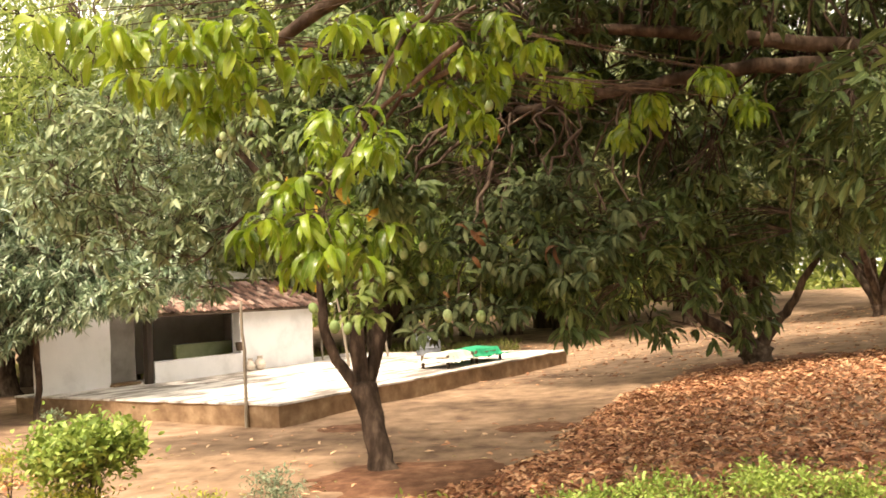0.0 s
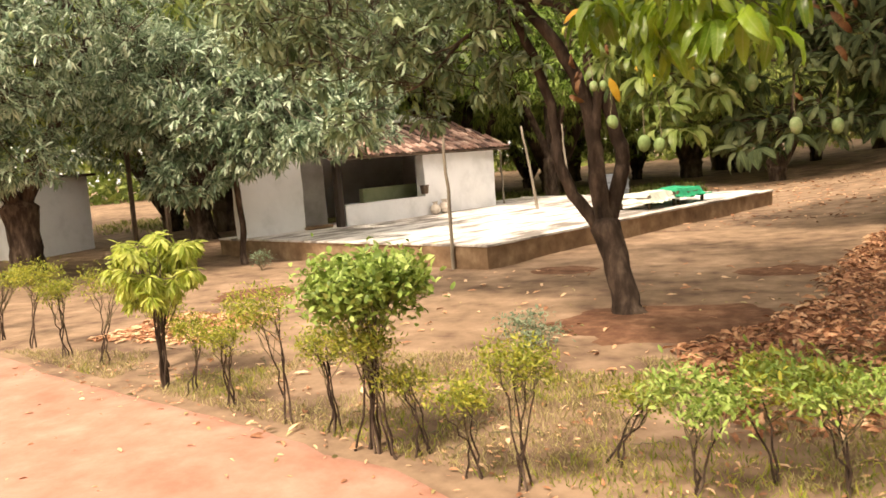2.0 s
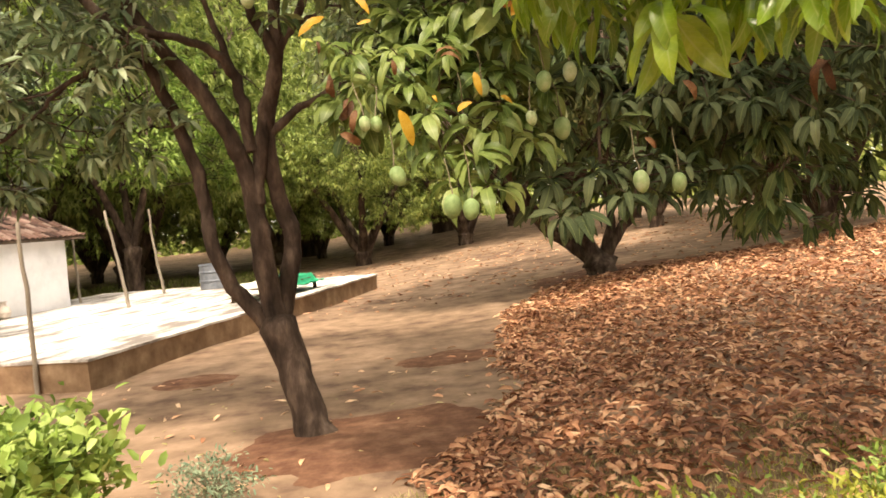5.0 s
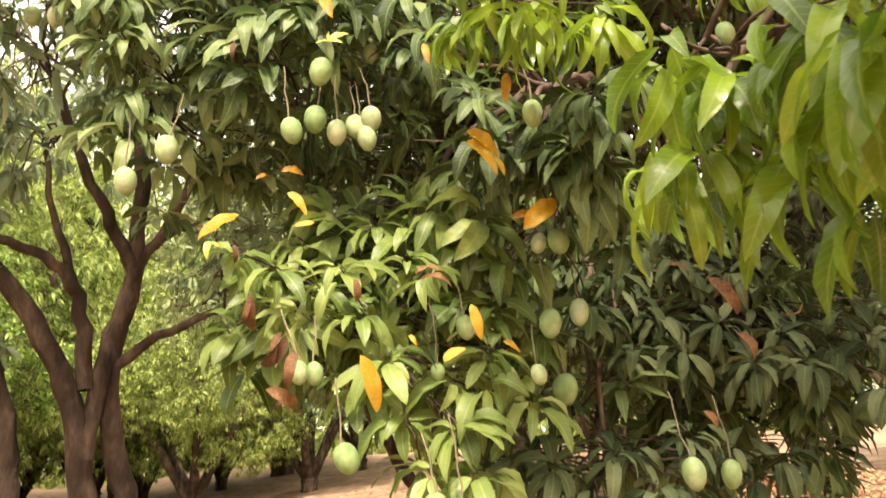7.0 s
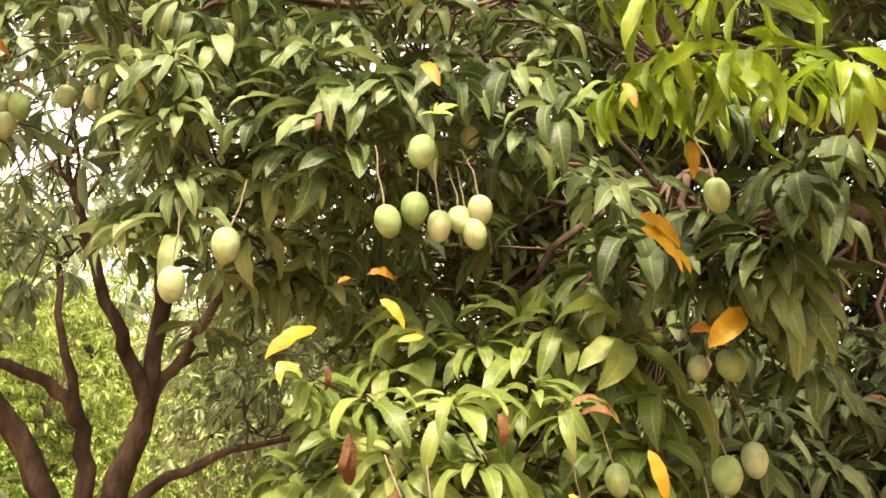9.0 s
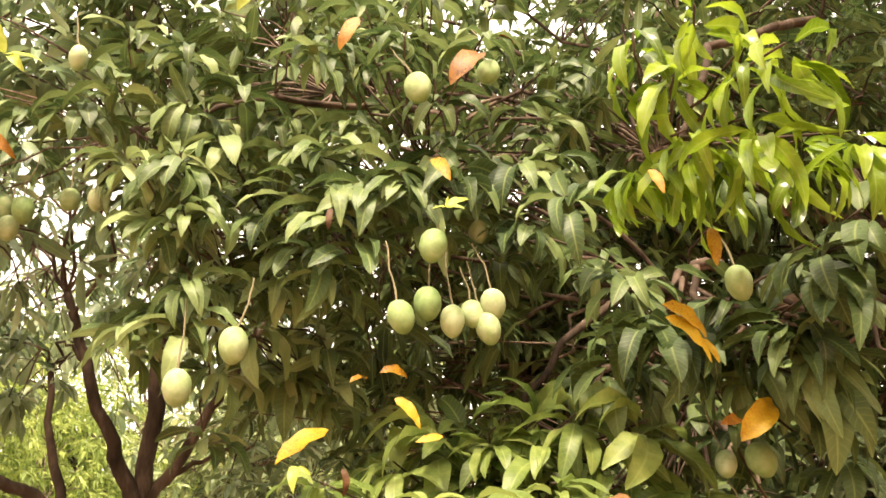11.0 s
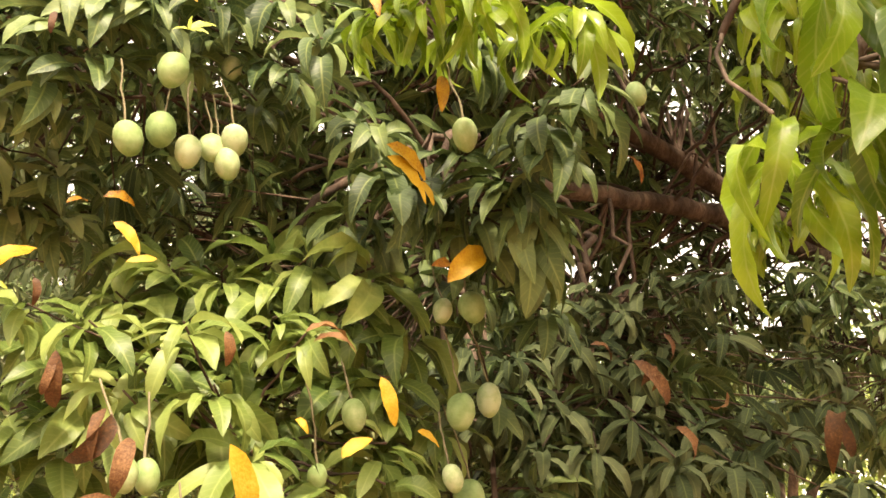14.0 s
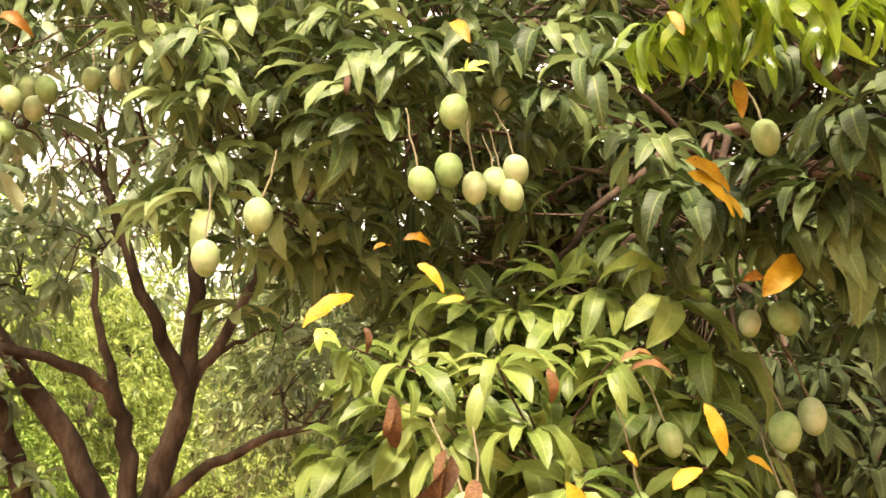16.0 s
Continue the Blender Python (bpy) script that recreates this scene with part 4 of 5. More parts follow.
def orchard_variant(seed, mat, label, low=False):
    """An old orchard tree round the origin of its own ground."""
    rng = np.random.default_rng(seed)
    limbs = []
    for k in range(5):
        a = k * 1.256 + rng.uniform(-0.4, 0.4)
        e = np.array([math.cos(a), math.sin(a)])
        limbs.append(([(60 + e[0] * 0.6, -60 + e[1] * 0.6, 1.9), (60 + e[0] * 1.3, -60 + e[1] * 1.3, 3.0), (60 + e[0] * 2.4, -60 + e[1] * 2.4, 4.8)], 0.17, 0.05))
    z = 0
    t = make_tree("mango_tree", label, (60, -60), limbs,
                  [(60, -60, 5.4, 3.6, 3.6, 2.5), (62, -61, 4.2, 2.4, 2.2, 1.6), (58.2, -59, 4.4, 2.4, 2.4, 1.7), (60.5, -57.8, 4.2, 2.2, 2.2, 1.6), *([(60, -62, 2.9, 2.2, 1.8, 1.3), (61.6, -59, 2.8, 1.8, 2.0, 1.2), (58.4, -60.6, 3.0, 1.8, 2.0, 1.3)] if low else [])], mat, 4600 if low else 2300, leaves=8, length=0.19 if low else 0.25, lod=0,
                  seed=seed, trunk_r=0.27, trunk_top=(60, -60, 1.0), twigs=False, group="orchard trees", fall=0.6)
    return t


VARIANTS = [orchard_variant(41, M_LEAF, "old mango tree of the orchard with a dense green crown"),
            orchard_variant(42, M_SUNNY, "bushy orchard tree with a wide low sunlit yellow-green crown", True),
            orchard_variant(43, M_GREY, "hazy dusty grey-green mango tree at the edge of the yard")]
ORCHARD = [(12.3, 30.7, 1.0, 0), (2.3, 37.7, 1.3, 1), (13.5, 25.5, 0.95, 0), (-1.2, 45, 1.6, 1), (-7.1, 38.0, 1.6, 1), (-11, 37, 1.7, 1), (16, 15.5, 1.0, 0), (19, 34, 1.1, 0), (12, 47, 1.4, 0), (-20.2, 28, 1.5, 2), (-24, 15, 1.4, 2),
           (-18, 40, 1.9, 1), (22, 22, 1.1, 0), (-8, 48, 2.2, 1), (26, 46, 1.4, 0), (-30, 22, 1.6, 2), (7.25, 39.4, 1.3, 0), (0.5, 50, 2.2, 1), (15, 38, 1.2, 0), (11.5, 20.5, 1.0, 0), (-15, 46, 2.0, 1), (9, 52, 2.0, 1), (-4, 46, 0.8, 1), (1.2, 47, 0.8, 1), (-9.5, 44, 0.85, 1), (5, 48, 0.85, 1), (-17, 27, 1.7, 1)]
used = set()
for k, (x, y, s, v) in enumerate(ORCHARD):
    m = Matrix.Translation((x, y, float(ground_z(x, y)) - 0.03)) @ Matrix.Rotation(k * 1.9, 4, "Z") @ Matrix.Diagonal((s, s, s * (1 + 0.05 * (k % 3)), 1))
    if v in used:
        copy_thing(VARIANTS[v], m)
    else:
        used.add(v)
        VARIANTS[v].matrix_basis = m


# the far woods that close the orchard
def build_woods():
    rng = np.random.default_rng(77)
    n = 160000
    a = rng.uniform(0, 6.283, n)
    r = rng.uniform(56, 74, n)
    top = 13 + 5 * np.sin(a * 9) * np.sin(a * 5 + 1) + 2 * np.sin(a * 31)
    z = rng.uniform(0.0, 1, n) ** 1.25 * top
    P = np.column_stack([r * np.cos(a), 12 + r * np.sin(a), z + 0.4])
    D = rng.normal(size=(n, 3))
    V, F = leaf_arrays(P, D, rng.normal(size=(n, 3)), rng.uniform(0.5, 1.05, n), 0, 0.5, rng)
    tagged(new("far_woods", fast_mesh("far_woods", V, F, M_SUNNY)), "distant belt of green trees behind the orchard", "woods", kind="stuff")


build_woods()

# ---------------------------------------------------------------- the near tree, whose fruiting boughs hang over the hedge
LEFT_BOUGH = [
    (-1.73, 7.76, 3.75), (-1.69, 7.82, 3.55), (-1.69, 7.83, 3.42), (-1.39, 7.85, 3.61), (-1.44, 7.98, 3.49), (-1.81, 7.99, 3.44),
    (-1.18, 8.04, 3.48), (-1.76, 7.74, 3.96), (-1.63, 7.76, 4.07), (-1.92, 7.85, 3.99), (-1.56, 7.83, 3.80), (-1.27, 8.20, 3.42),
    (-1.54, 8.06, 3.36), (-1.11, 8.18, 3.36), (-1.74, 7.79, 4.22), (-1.57, 7.72, 4.26), (-1.76, 7.76, 3.92), (-1.40, 7.73, 4.05),
    (-1.98, 7.87, 4.30), (-2.05, 8.03, 4.25), (-2.26, 8.10, 4.31), (-1.96, 7.89, 4.57), (-1.76, 7.82, 4.49), (-2.44, 8.34, 4.11),
    (-2.58, 8.27, 4.52), (-1.41, 7.65, 4.73),
]
FRUIT_BOUGH = [
    (-1.33, 7.48, 3.69), (-1.23, 7.41, 3.74), (-1.16, 7.36, 3.78), (-1.27, 7.48, 3.57), (-1.41, 7.57, 3.78), (-1.34, 7.58, 3.55),
    (-1.11, 7.37, 3.74), (-0.94, 7.36, 3.82), (-0.73, 7.34, 3.86), (-0.72, 7.12, 3.60), (-0.58, 7.49, 3.74), (-0.84, 7.47, 3.78),
    (-0.64, 7.68, 3.71), (-0.49, 7.29, 3.51), (-1.35, 7.50, 4.29), (-1.22, 7.51, 4.08), (-1.13, 7.29, 4.27), (-0.89, 7.18, 4.25),
    (-0.65, 7.40, 4.19), (-1.28, 7.49, 3.80), (-0.95, 7.46, 3.99), (-0.53, 7.31, 4.34), (-0.99, 7.32, 4.60), (-0.73, 7.27, 4.64),
    (-1.20, 7.51, 4.66), (-0.55, 7.35, 3.98),
]
BRIGHT_BOUGH = [
    (-0.87, 6.74, 3.37), (-0.82, 6.62, 3.36), (-0.60, 6.72, 3.41), (-0.88, 6.54, 3.50), (-0.86, 6.37, 3.38), (-0.89, 6.40, 3.55),
    (-0.84, 6.39, 3.24), (-0.87, 6.54, 3.31), (-0.47, 6.57, 3.41), (-0.93, 6.56, 3.60), (-0.90, 6.66, 3.31), (-0.86, 6.25, 3.31),
    (-0.65, 6.44, 3.26), (-0.62, 6.34, 3.22), (-0.74, 6.54, 3.33),
]
SHADED_BOUGH = [
    (-0.46, 6.85, 3.19), (-0.58, 7.06, 3.21), (-0.55, 7.00, 3.14), (-0.46, 6.57, 3.17), (-0.40, 6.56, 3.09), (-0.42, 6.74, 3.10),
    (-0.35, 6.74, 2.99), (-0.34, 6.52, 3.26), (-0.42, 6.75, 3.06), (-0.37, 6.76, 2.94), (-0.17, 7.06, 3.08), (-0.21, 6.92, 2.96),
    (-0.08, 7.00, 2.82), (-0.55, 7.27, 3.17),
]
LOW_BOUGH = [
    (-0.50, 7.24, 2.97), (-0.63, 7.39, 3.03), (-0.71, 7.47, 2.95), (-0.81, 7.55, 3.03), (-0.93, 7.67, 3.04), (-1.08, 7.70, 2.96),
    (-0.71, 7.50, 2.84), (-0.82, 7.53, 2.74), (-0.87, 7.47, 2.57), (-0.99, 7.57, 2.65), (-0.71, 7.43, 2.62),
    (-0.54, 7.37, 2.67), (-0.47, 7.25, 2.65), (-1.21, 7.83, 2.86), (-1.27, 7.94, 2.65), (-1.14, 7.87, 2.54), (-0.37, 7.26, 2.79), (-0.86, 7.63, 2.89),
    (-0.55, 7.39, 2.87), (-1.01, 7.78, 2.79), (-0.59, 7.43, 2.48), (-0.43, 7.38, 2.47), (-1.10, 7.78, 2.64),
]
FRINGE_BOUGH = [
    (-0.74, 7.08, 2.21), (-0.82, 7.09, 2.08), (-0.87, 7.19, 2.25), (-0.60, 7.12, 2.35), (-0.99, 7.24, 2.60), (-1.15, 7.39, 2.61),
    (-0.24, 7.34, 2.54), (-1.24, 7.38, 2.77), (-0.92, 7.19, 2.44), (-0.41, 7.14, 2.29), (-0.69, 7.06, 2.06), (-1.05, 7.28, 2.76),
    (-0.79, 7.15, 2.72), (-0.32, 7.21, 2.07), (-0.20, 7.13, 1.90), (0.03, 7.10, 1.96), (-0.11, 7.14, 2.09), (-0.30, 7.13, 1.89),
    (0.38, 7.09, 2.08), (0.57, 7.05, 2.03), (0.20, 7.10, 2.14),
]
RIGHT_BOUGH = [
    (0.89, 7.29, 3.14), (0.89, 7.19, 2.97), (1.15, 7.08, 3.14), (0.76, 7.36, 3.01), (0.53, 7.39, 2.82), (0.72, 7.19, 2.66),
    (0.34, 7.35, 2.63), (1.07, 7.13, 2.88), (0.96, 7.01, 2.57), (0.49, 7.04, 2.40), (0.67, 6.95, 2.37), (0.34, 7.23, 2.46),
    (0.15, 7.29, 2.47), (1.42, 6.94, 2.77), (1.38, 6.85, 2.57), (0.07, 7.35, 2.60), (1.02, 6.92, 2.46), (1.11, 6.76, 2.30),
    (0.64, 7.25, 2.79), (0.70, 7.07, 2.51), (0.13, 7.38, 2.79), (0.47, 7.40, 2.99),
]
OUTER_BOUGH = [
    (-0.35, 5.31, 2.50), (-0.56, 5.30, 2.57), (-0.78, 5.22, 2.60), (-0.70, 5.24, 2.44), (-0.51, 5.27, 2.64), (-0.25, 5.32, 2.56),
    (-0.95, 5.33, 2.67), (-0.34, 4.89, 3.24), (-0.72, 4.88, 2.68), (-0.26, 5.07, 3.00), (-0.47, 4.98, 2.48), (-0.65, 4.98, 2.85),
    (-0.98, 5.28, 2.62),
]
SPRAY_BOUGH = [(-0.90, 5.73, 2.84), (-0.86, 5.65, 2.78), (-0.84, 5.53, 2.80), (-0.81, 5.44, 2.76), (-0.83, 5.76, 2.66), (-0.76, 5.64, 2.61), (-0.76, 5.54, 2.63), (-0.75, 5.50, 2.51), (-0.74, 5.72, 2.72)]
TIP_BOUGH = [(-0.80, 5.88, 2.69), (-0.36, 6.02, 3.32), (-0.20, 5.92, 3.22)]
HIGH_BOUGH = [
    (-1.37, 4.46, 3.66), (-1.07, 4.49, 3.67), (-0.84, 4.70, 3.68), (-1.16, 4.65, 3.41), (-0.86, 4.88, 3.48), (-1.39, 4.65, 3.43),
    (-0.63, 5.02, 3.63), (-0.30, 5.07, 3.75), (0.02, 5.23, 3.80), (-1.13, 4.94, 3.25), (-0.02, 5.39, 3.61), (-1.80, 4.42, 3.72),
    (0.2, 5.36, 3.8), (0.39, 5.52, 3.68), (0.62, 5.58, 3.9), (0.22, 5.58, 3.42), (0.46, 5.74, 3.29), (0.82, 5.73, 3.74), (1.1, 6.41, 3.68), (1.68, 6.56, 3.54),
    (2.05, 6.26, 3.57), (2.39, 6.52, 3.37), (0.51, 6.06, 3.57), (1.52, 6.84, 3.38),
]


def near_tree():
    rng = np.random.default_rng(11)
    root = make_tree("mango_tree", "large mango tree whose fruiting boughs hang over the hedge", (6.8, 6.2),
                     [([(5.2, 7.2, 3.5), (3.9, 8.0, 4.15), (2.65, 8.0, 4.38), (1.9, 8.0, 4.5), (0.9, 8.2, 4.7)], 0.105, 0.04),
                      ([(5.2, 7.2, 3.45), (3.9, 8.0, 4.05), (3.0, 8.02, 4.12), (2.3, 8.0, 4.07), (1.5, 8.0, 3.96), (0.6, 8.1, 3.9)], 0.10, 0.04),
                      ([(4.6, 5.0, 4.0), (2.4, 4.8, 4.6), (0.4, 5.2, 4.4), (-0.8, 5.5, 3.9)], 0.12, 0.04),
                      ([(6.8, 8.2, 4.0), (6.6, 10.0, 6.0)], 0.15, 0.05), ([(8.2, 5.4, 3.6), (9.4, 4.4, 5.6)], 0.15, 0.05)],
                     [(2.5, 8.7, 3.4, 1.3, 0.7, 1.1), (1.4, 8.0, 2.6, 0.8, 0.6, 0.6), (2.0, 9.0, 2.2, 1.3, 0.7, 0.7), (3.9, 8.9, 3.9, 1.0, 0.7, 0.8), (0.9, 8.8, 4.6, 1.5, 0.7, 0.8), (-0.5, 8.7, 4.9, 1.5, 0.8, 0.9), (-0.9, 8.3, 4.05, 0.9, 0.4, 0.5), (0.3, 8.2, 3.3, 0.9, 0.5, 0.6), (-0.1, 9.4, 4.3, 1.3, 0.6, 0.9),
                      (1.2, 9.2, 4.4, 1.2, 0.7, 0.9), (0.25, 7.6, 2.3, 0.7, 0.35, 0.4), (0.95, 7.5, 2.4, 0.7, 0.5, 0.6), (0.2, 9.0, 3.6, 1.3, 0.5, 0.9), (0.5, 7.8, 4.75, 0.6, 0.3, 0.35), (1.1, 7.75, 4.6, 0.5, 0.3, 0.35), (0.4, 9.7, 4.1, 0.9, 0.5, 0.6), (3.8, 6.4, 3.2, 1.2, 1.0, 0.8),
                      # the two blobs above z 7.5 are added to shade the litter
                      (3.4, 9.0, 5.4, 2.2, 1.4, 1.2), (4.2, 7.5, 7.6, 2.6, 2.2, 0.8), (2.2, 8.2, 7.7, 1.8, 1.5, 0.6), (6.6, 6.4, 6.0, 3.4, 3.0, 1.6), (0.5, 9.2, 6.5, 1.8, 1.0, 0.8), (2.4, 8.8, 5.9, 1.4, 1.0, 0.8), (2.6, 10.4, 7.2, 2.4, 1.8, 1.1), (-1.2, 9.4, 6.2, 1.4, 0.9, 0.7),
                      # blobs over y 5 to 6.5 are unseen, added to shade the right boughs
                      (3.0, 6.0, 5.5, 2.0, 1.3, 0.8), (1.5, 6.5, 5.6, 1.3, 0.9, 0.6), (1.9, 9.6, 4.6, 1.6, 0.8, 1.2), (3.2, 9.8, 3.2, 1.6, 0.9, 1.0), (1.4, 5.3, 5.7, 0.8, 0.7, 0.4), (3.0, 9.0, 4.8, 0.9, 0.7, 0.7), (4.6, 8.4, 5.2, 1.2, 0.9, 0.8), (1.9, 7.4, 5.0, 0.8, 0.5, 0.5), (2.5, 6.9, 4.6, 0.6, 0.5, 0.5), (1.3, 7.7, 5.5, 0.9, 0.5, 0.5), (0.6, 5.6, 5.2, 1.0, 0.7, 0.4), (0.5, 5.3, 5.6, 1.2, 0.8, 0.35), (-0.2, 5.0, 5.4, 0.7, 0.5, 0.3), (1.6, 5.8, 5.1, 1.0, 0.7, 0.4), (3.9, 7.7, 3.2, 1.0, 0.5, 0.8), (5.2, 8.2, 3.4, 1.2, 0.8, 1.0)],
                     M_LEAF, 5900, leaves=10, length=0.20, lod=1, inner=17, shade_mat=M_SHADED, seed=11, trunk_r=0.3, trunk_top=(6.5, 6.4, 1.7), fall=0.6)
    base = np.array(root.location)

    def leaf_shapes(width, droop):
        out = []
        for k in range(5):
            out.append(leaf_arrays(np.zeros((1, 3)), np.array([[1.0, 0, 0]]), np.array([[0, 0, 1.0]]), np.array([1.0]), 2, width * (0.9 + 0.1 * (k % 3)), np.random.default_rng(k), droop * (0.75 + 0.13 * k)))
        return out

    budget = 300

    def bough(points, anchor, mat, label, singles, axis=(-0.14, -0.62, 0.66), length=0.165, leaves=10, fall=0.6, extra=1, lift=0.02, back=(0.02, 0.2, 0.02), shift=0.0, width=0.285, droop=0.55, spread=(58, 96), facing=0.75, sway=0.17):
        nonlocal budget
        pts = np.array(points) + [shift, 0, lift]
        pts = np.vstack([pts] + [pts + rng.normal(0, 0.08, pts.shape) + back for _ in range(extra)])
        c = pts.mean(0)
        stem = crooked([anchor, np.array(anchor) * 0.4 + c * 0.6 + [0, 0.15, 0.2], c + [0, 0.15, 0]], 5, rng, 0.02)
        ob, _ = add_limb(root, base, stem, 0.020, 0.008, rng, "bough", 7)
        ob["label"] = label
        bits = []
        for p in pts:
            k = np.argmin(np.linalg.norm(stem - p, axis=1))
            L = crooked([stem[k], (stem[k] + p) / 2 + [0, 0.05, 0.03], p], 3, rng, 0.008)
            bits.append(tube_arrays(L, np.linspace(0.005, 0.003, len(L)), 5))
        V, F = join_arrays(bits)
        tw = new("branchwork", fast_mesh("branchwork", V - base, F, M_BARK))
        tw.parent = ob
        tagged(tw, kind="stuff")
        ax = np.tile(np.array(axis, float), (len(pts), 1)) + rng.normal(0, sway, (len(pts), 3))
        P, D, U, Lg = whorl(pts, ax, leaves, length, rng, fall, spread, facing)
        lone = min(singles * leaves, budget, len(P))
        budget -= lone
        meshes = []
        for k, (V0, F0) in enumerate(leaf_shapes(width, droop) if lone else []):
            meshes.append(fast_mesh("leaf", V0, F0, mat, leaf_lod=2))
        for i in range(lone):
            d = Vector(D[i]).normalized()
            s = Vector(U[i]).cross(d).normalized()
            u = d.cross(s)
            lf = new("leaf", meshes[i % len(meshes)])
            lf.parent = ob
            g = float(Lg[i])
            lf.matrix_basis = Matrix.Translation(Vector(P[i] - base)) @ Matrix((d, s, u)).transposed().to_4x4() @ Matrix.Diagonal((g, g, g, 1))
        if lone < len(P):
            V, F = leaf_arrays(P[lone:], D[lone:], U[lone:], Lg[lone:], 2, width, rng, droop)
            cr = new("foliage", fast_mesh("foliage", V - base, F, mat, leaf_lod=2))
            cr.parent = ob
            tagged(cr, kind="stuff")
        return ob

    hanging = dict(width=0.27, droop=0.50, spread=(45, 85), facing=0.3)
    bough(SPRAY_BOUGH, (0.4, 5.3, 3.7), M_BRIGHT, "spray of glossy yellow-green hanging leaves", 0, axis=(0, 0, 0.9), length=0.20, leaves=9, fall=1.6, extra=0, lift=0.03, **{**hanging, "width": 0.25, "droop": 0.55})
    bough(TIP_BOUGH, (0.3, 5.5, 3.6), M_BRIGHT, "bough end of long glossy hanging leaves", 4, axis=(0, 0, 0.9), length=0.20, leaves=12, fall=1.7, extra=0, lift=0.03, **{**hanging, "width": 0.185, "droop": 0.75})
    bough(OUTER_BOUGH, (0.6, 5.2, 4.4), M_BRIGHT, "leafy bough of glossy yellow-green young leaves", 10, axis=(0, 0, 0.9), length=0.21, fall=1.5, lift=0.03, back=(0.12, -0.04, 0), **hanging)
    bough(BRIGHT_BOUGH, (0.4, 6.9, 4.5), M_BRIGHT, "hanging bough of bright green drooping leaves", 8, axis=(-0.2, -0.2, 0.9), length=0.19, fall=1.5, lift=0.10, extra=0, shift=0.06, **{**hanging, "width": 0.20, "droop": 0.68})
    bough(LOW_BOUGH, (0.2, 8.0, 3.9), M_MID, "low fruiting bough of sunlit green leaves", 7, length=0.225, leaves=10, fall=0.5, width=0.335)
    bough(FRUIT_BOUGH, (-0.2, 8.0, 4.4), M_LEAF, "bough with a cluster of hanging green mangoes", 5, leaves=11, fall=0.55, length=0.20)
    bough(LEFT_BOUGH[:14], (-0.6, 8.1, 4.5), M_LEAF, "bough of umbrella-like whorls of mango leaves", 0, leaves=12, fall=0.6, length=0.20)
    bough(LEFT_BOUGH[14:], (-0.6, 8.1, 4.7), M_SHADED, "high bough of dark umbrella-like whorls of leaves", 0, leaves=11, fall=0.6, length=0.20)
    bough(SHADED_BOUGH[::2], (0.3, 7.6, 3.8), M_SHADED, "drooping bough of dark mango leaves", 0, leaves=11, droop=0.5, length=0.19)
    bough(SHADED_BOUGH[1::2], (0.3, 7.6, 3.8), M_SHADED, "shaded bough of dark green leaves", 0, leaves=12, droop=0.6, fall=0.9, length=0.20)
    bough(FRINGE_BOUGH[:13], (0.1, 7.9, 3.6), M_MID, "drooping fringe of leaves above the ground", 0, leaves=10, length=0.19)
    bough(FRINGE_BOUGH[13:], (0.4, 7.9, 3.4), M_DULL_SHADE, "drooping fringe of dull shaded leaves above the ground", 0, leaves=11)
    bough(RIGHT_BOUGH, (1.2, 7.8, 3.6), M_DULL_SHADE, "dull shaded green leafy bough with withered leaves", 0, leaves=12, extra=2, fall=0.6, length=0.175)
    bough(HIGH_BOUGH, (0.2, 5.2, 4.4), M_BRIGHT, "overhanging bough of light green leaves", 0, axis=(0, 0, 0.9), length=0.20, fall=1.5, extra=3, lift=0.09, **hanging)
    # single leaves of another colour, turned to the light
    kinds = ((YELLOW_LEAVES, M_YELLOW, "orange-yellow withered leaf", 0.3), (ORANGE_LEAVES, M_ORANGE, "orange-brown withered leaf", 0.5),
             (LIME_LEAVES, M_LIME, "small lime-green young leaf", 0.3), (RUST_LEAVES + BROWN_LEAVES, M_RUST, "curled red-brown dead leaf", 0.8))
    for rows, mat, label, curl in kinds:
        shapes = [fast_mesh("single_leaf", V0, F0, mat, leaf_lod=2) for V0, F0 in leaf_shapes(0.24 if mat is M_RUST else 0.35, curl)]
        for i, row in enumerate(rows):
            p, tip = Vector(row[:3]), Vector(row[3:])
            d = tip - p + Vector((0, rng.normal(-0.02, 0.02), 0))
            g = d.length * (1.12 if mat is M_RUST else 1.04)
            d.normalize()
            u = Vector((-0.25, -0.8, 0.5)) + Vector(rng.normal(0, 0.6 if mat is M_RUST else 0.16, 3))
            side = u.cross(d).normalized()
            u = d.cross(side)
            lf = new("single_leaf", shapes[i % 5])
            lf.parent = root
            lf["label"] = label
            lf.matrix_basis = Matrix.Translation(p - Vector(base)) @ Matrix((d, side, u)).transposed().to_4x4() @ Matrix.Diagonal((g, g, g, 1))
    return root


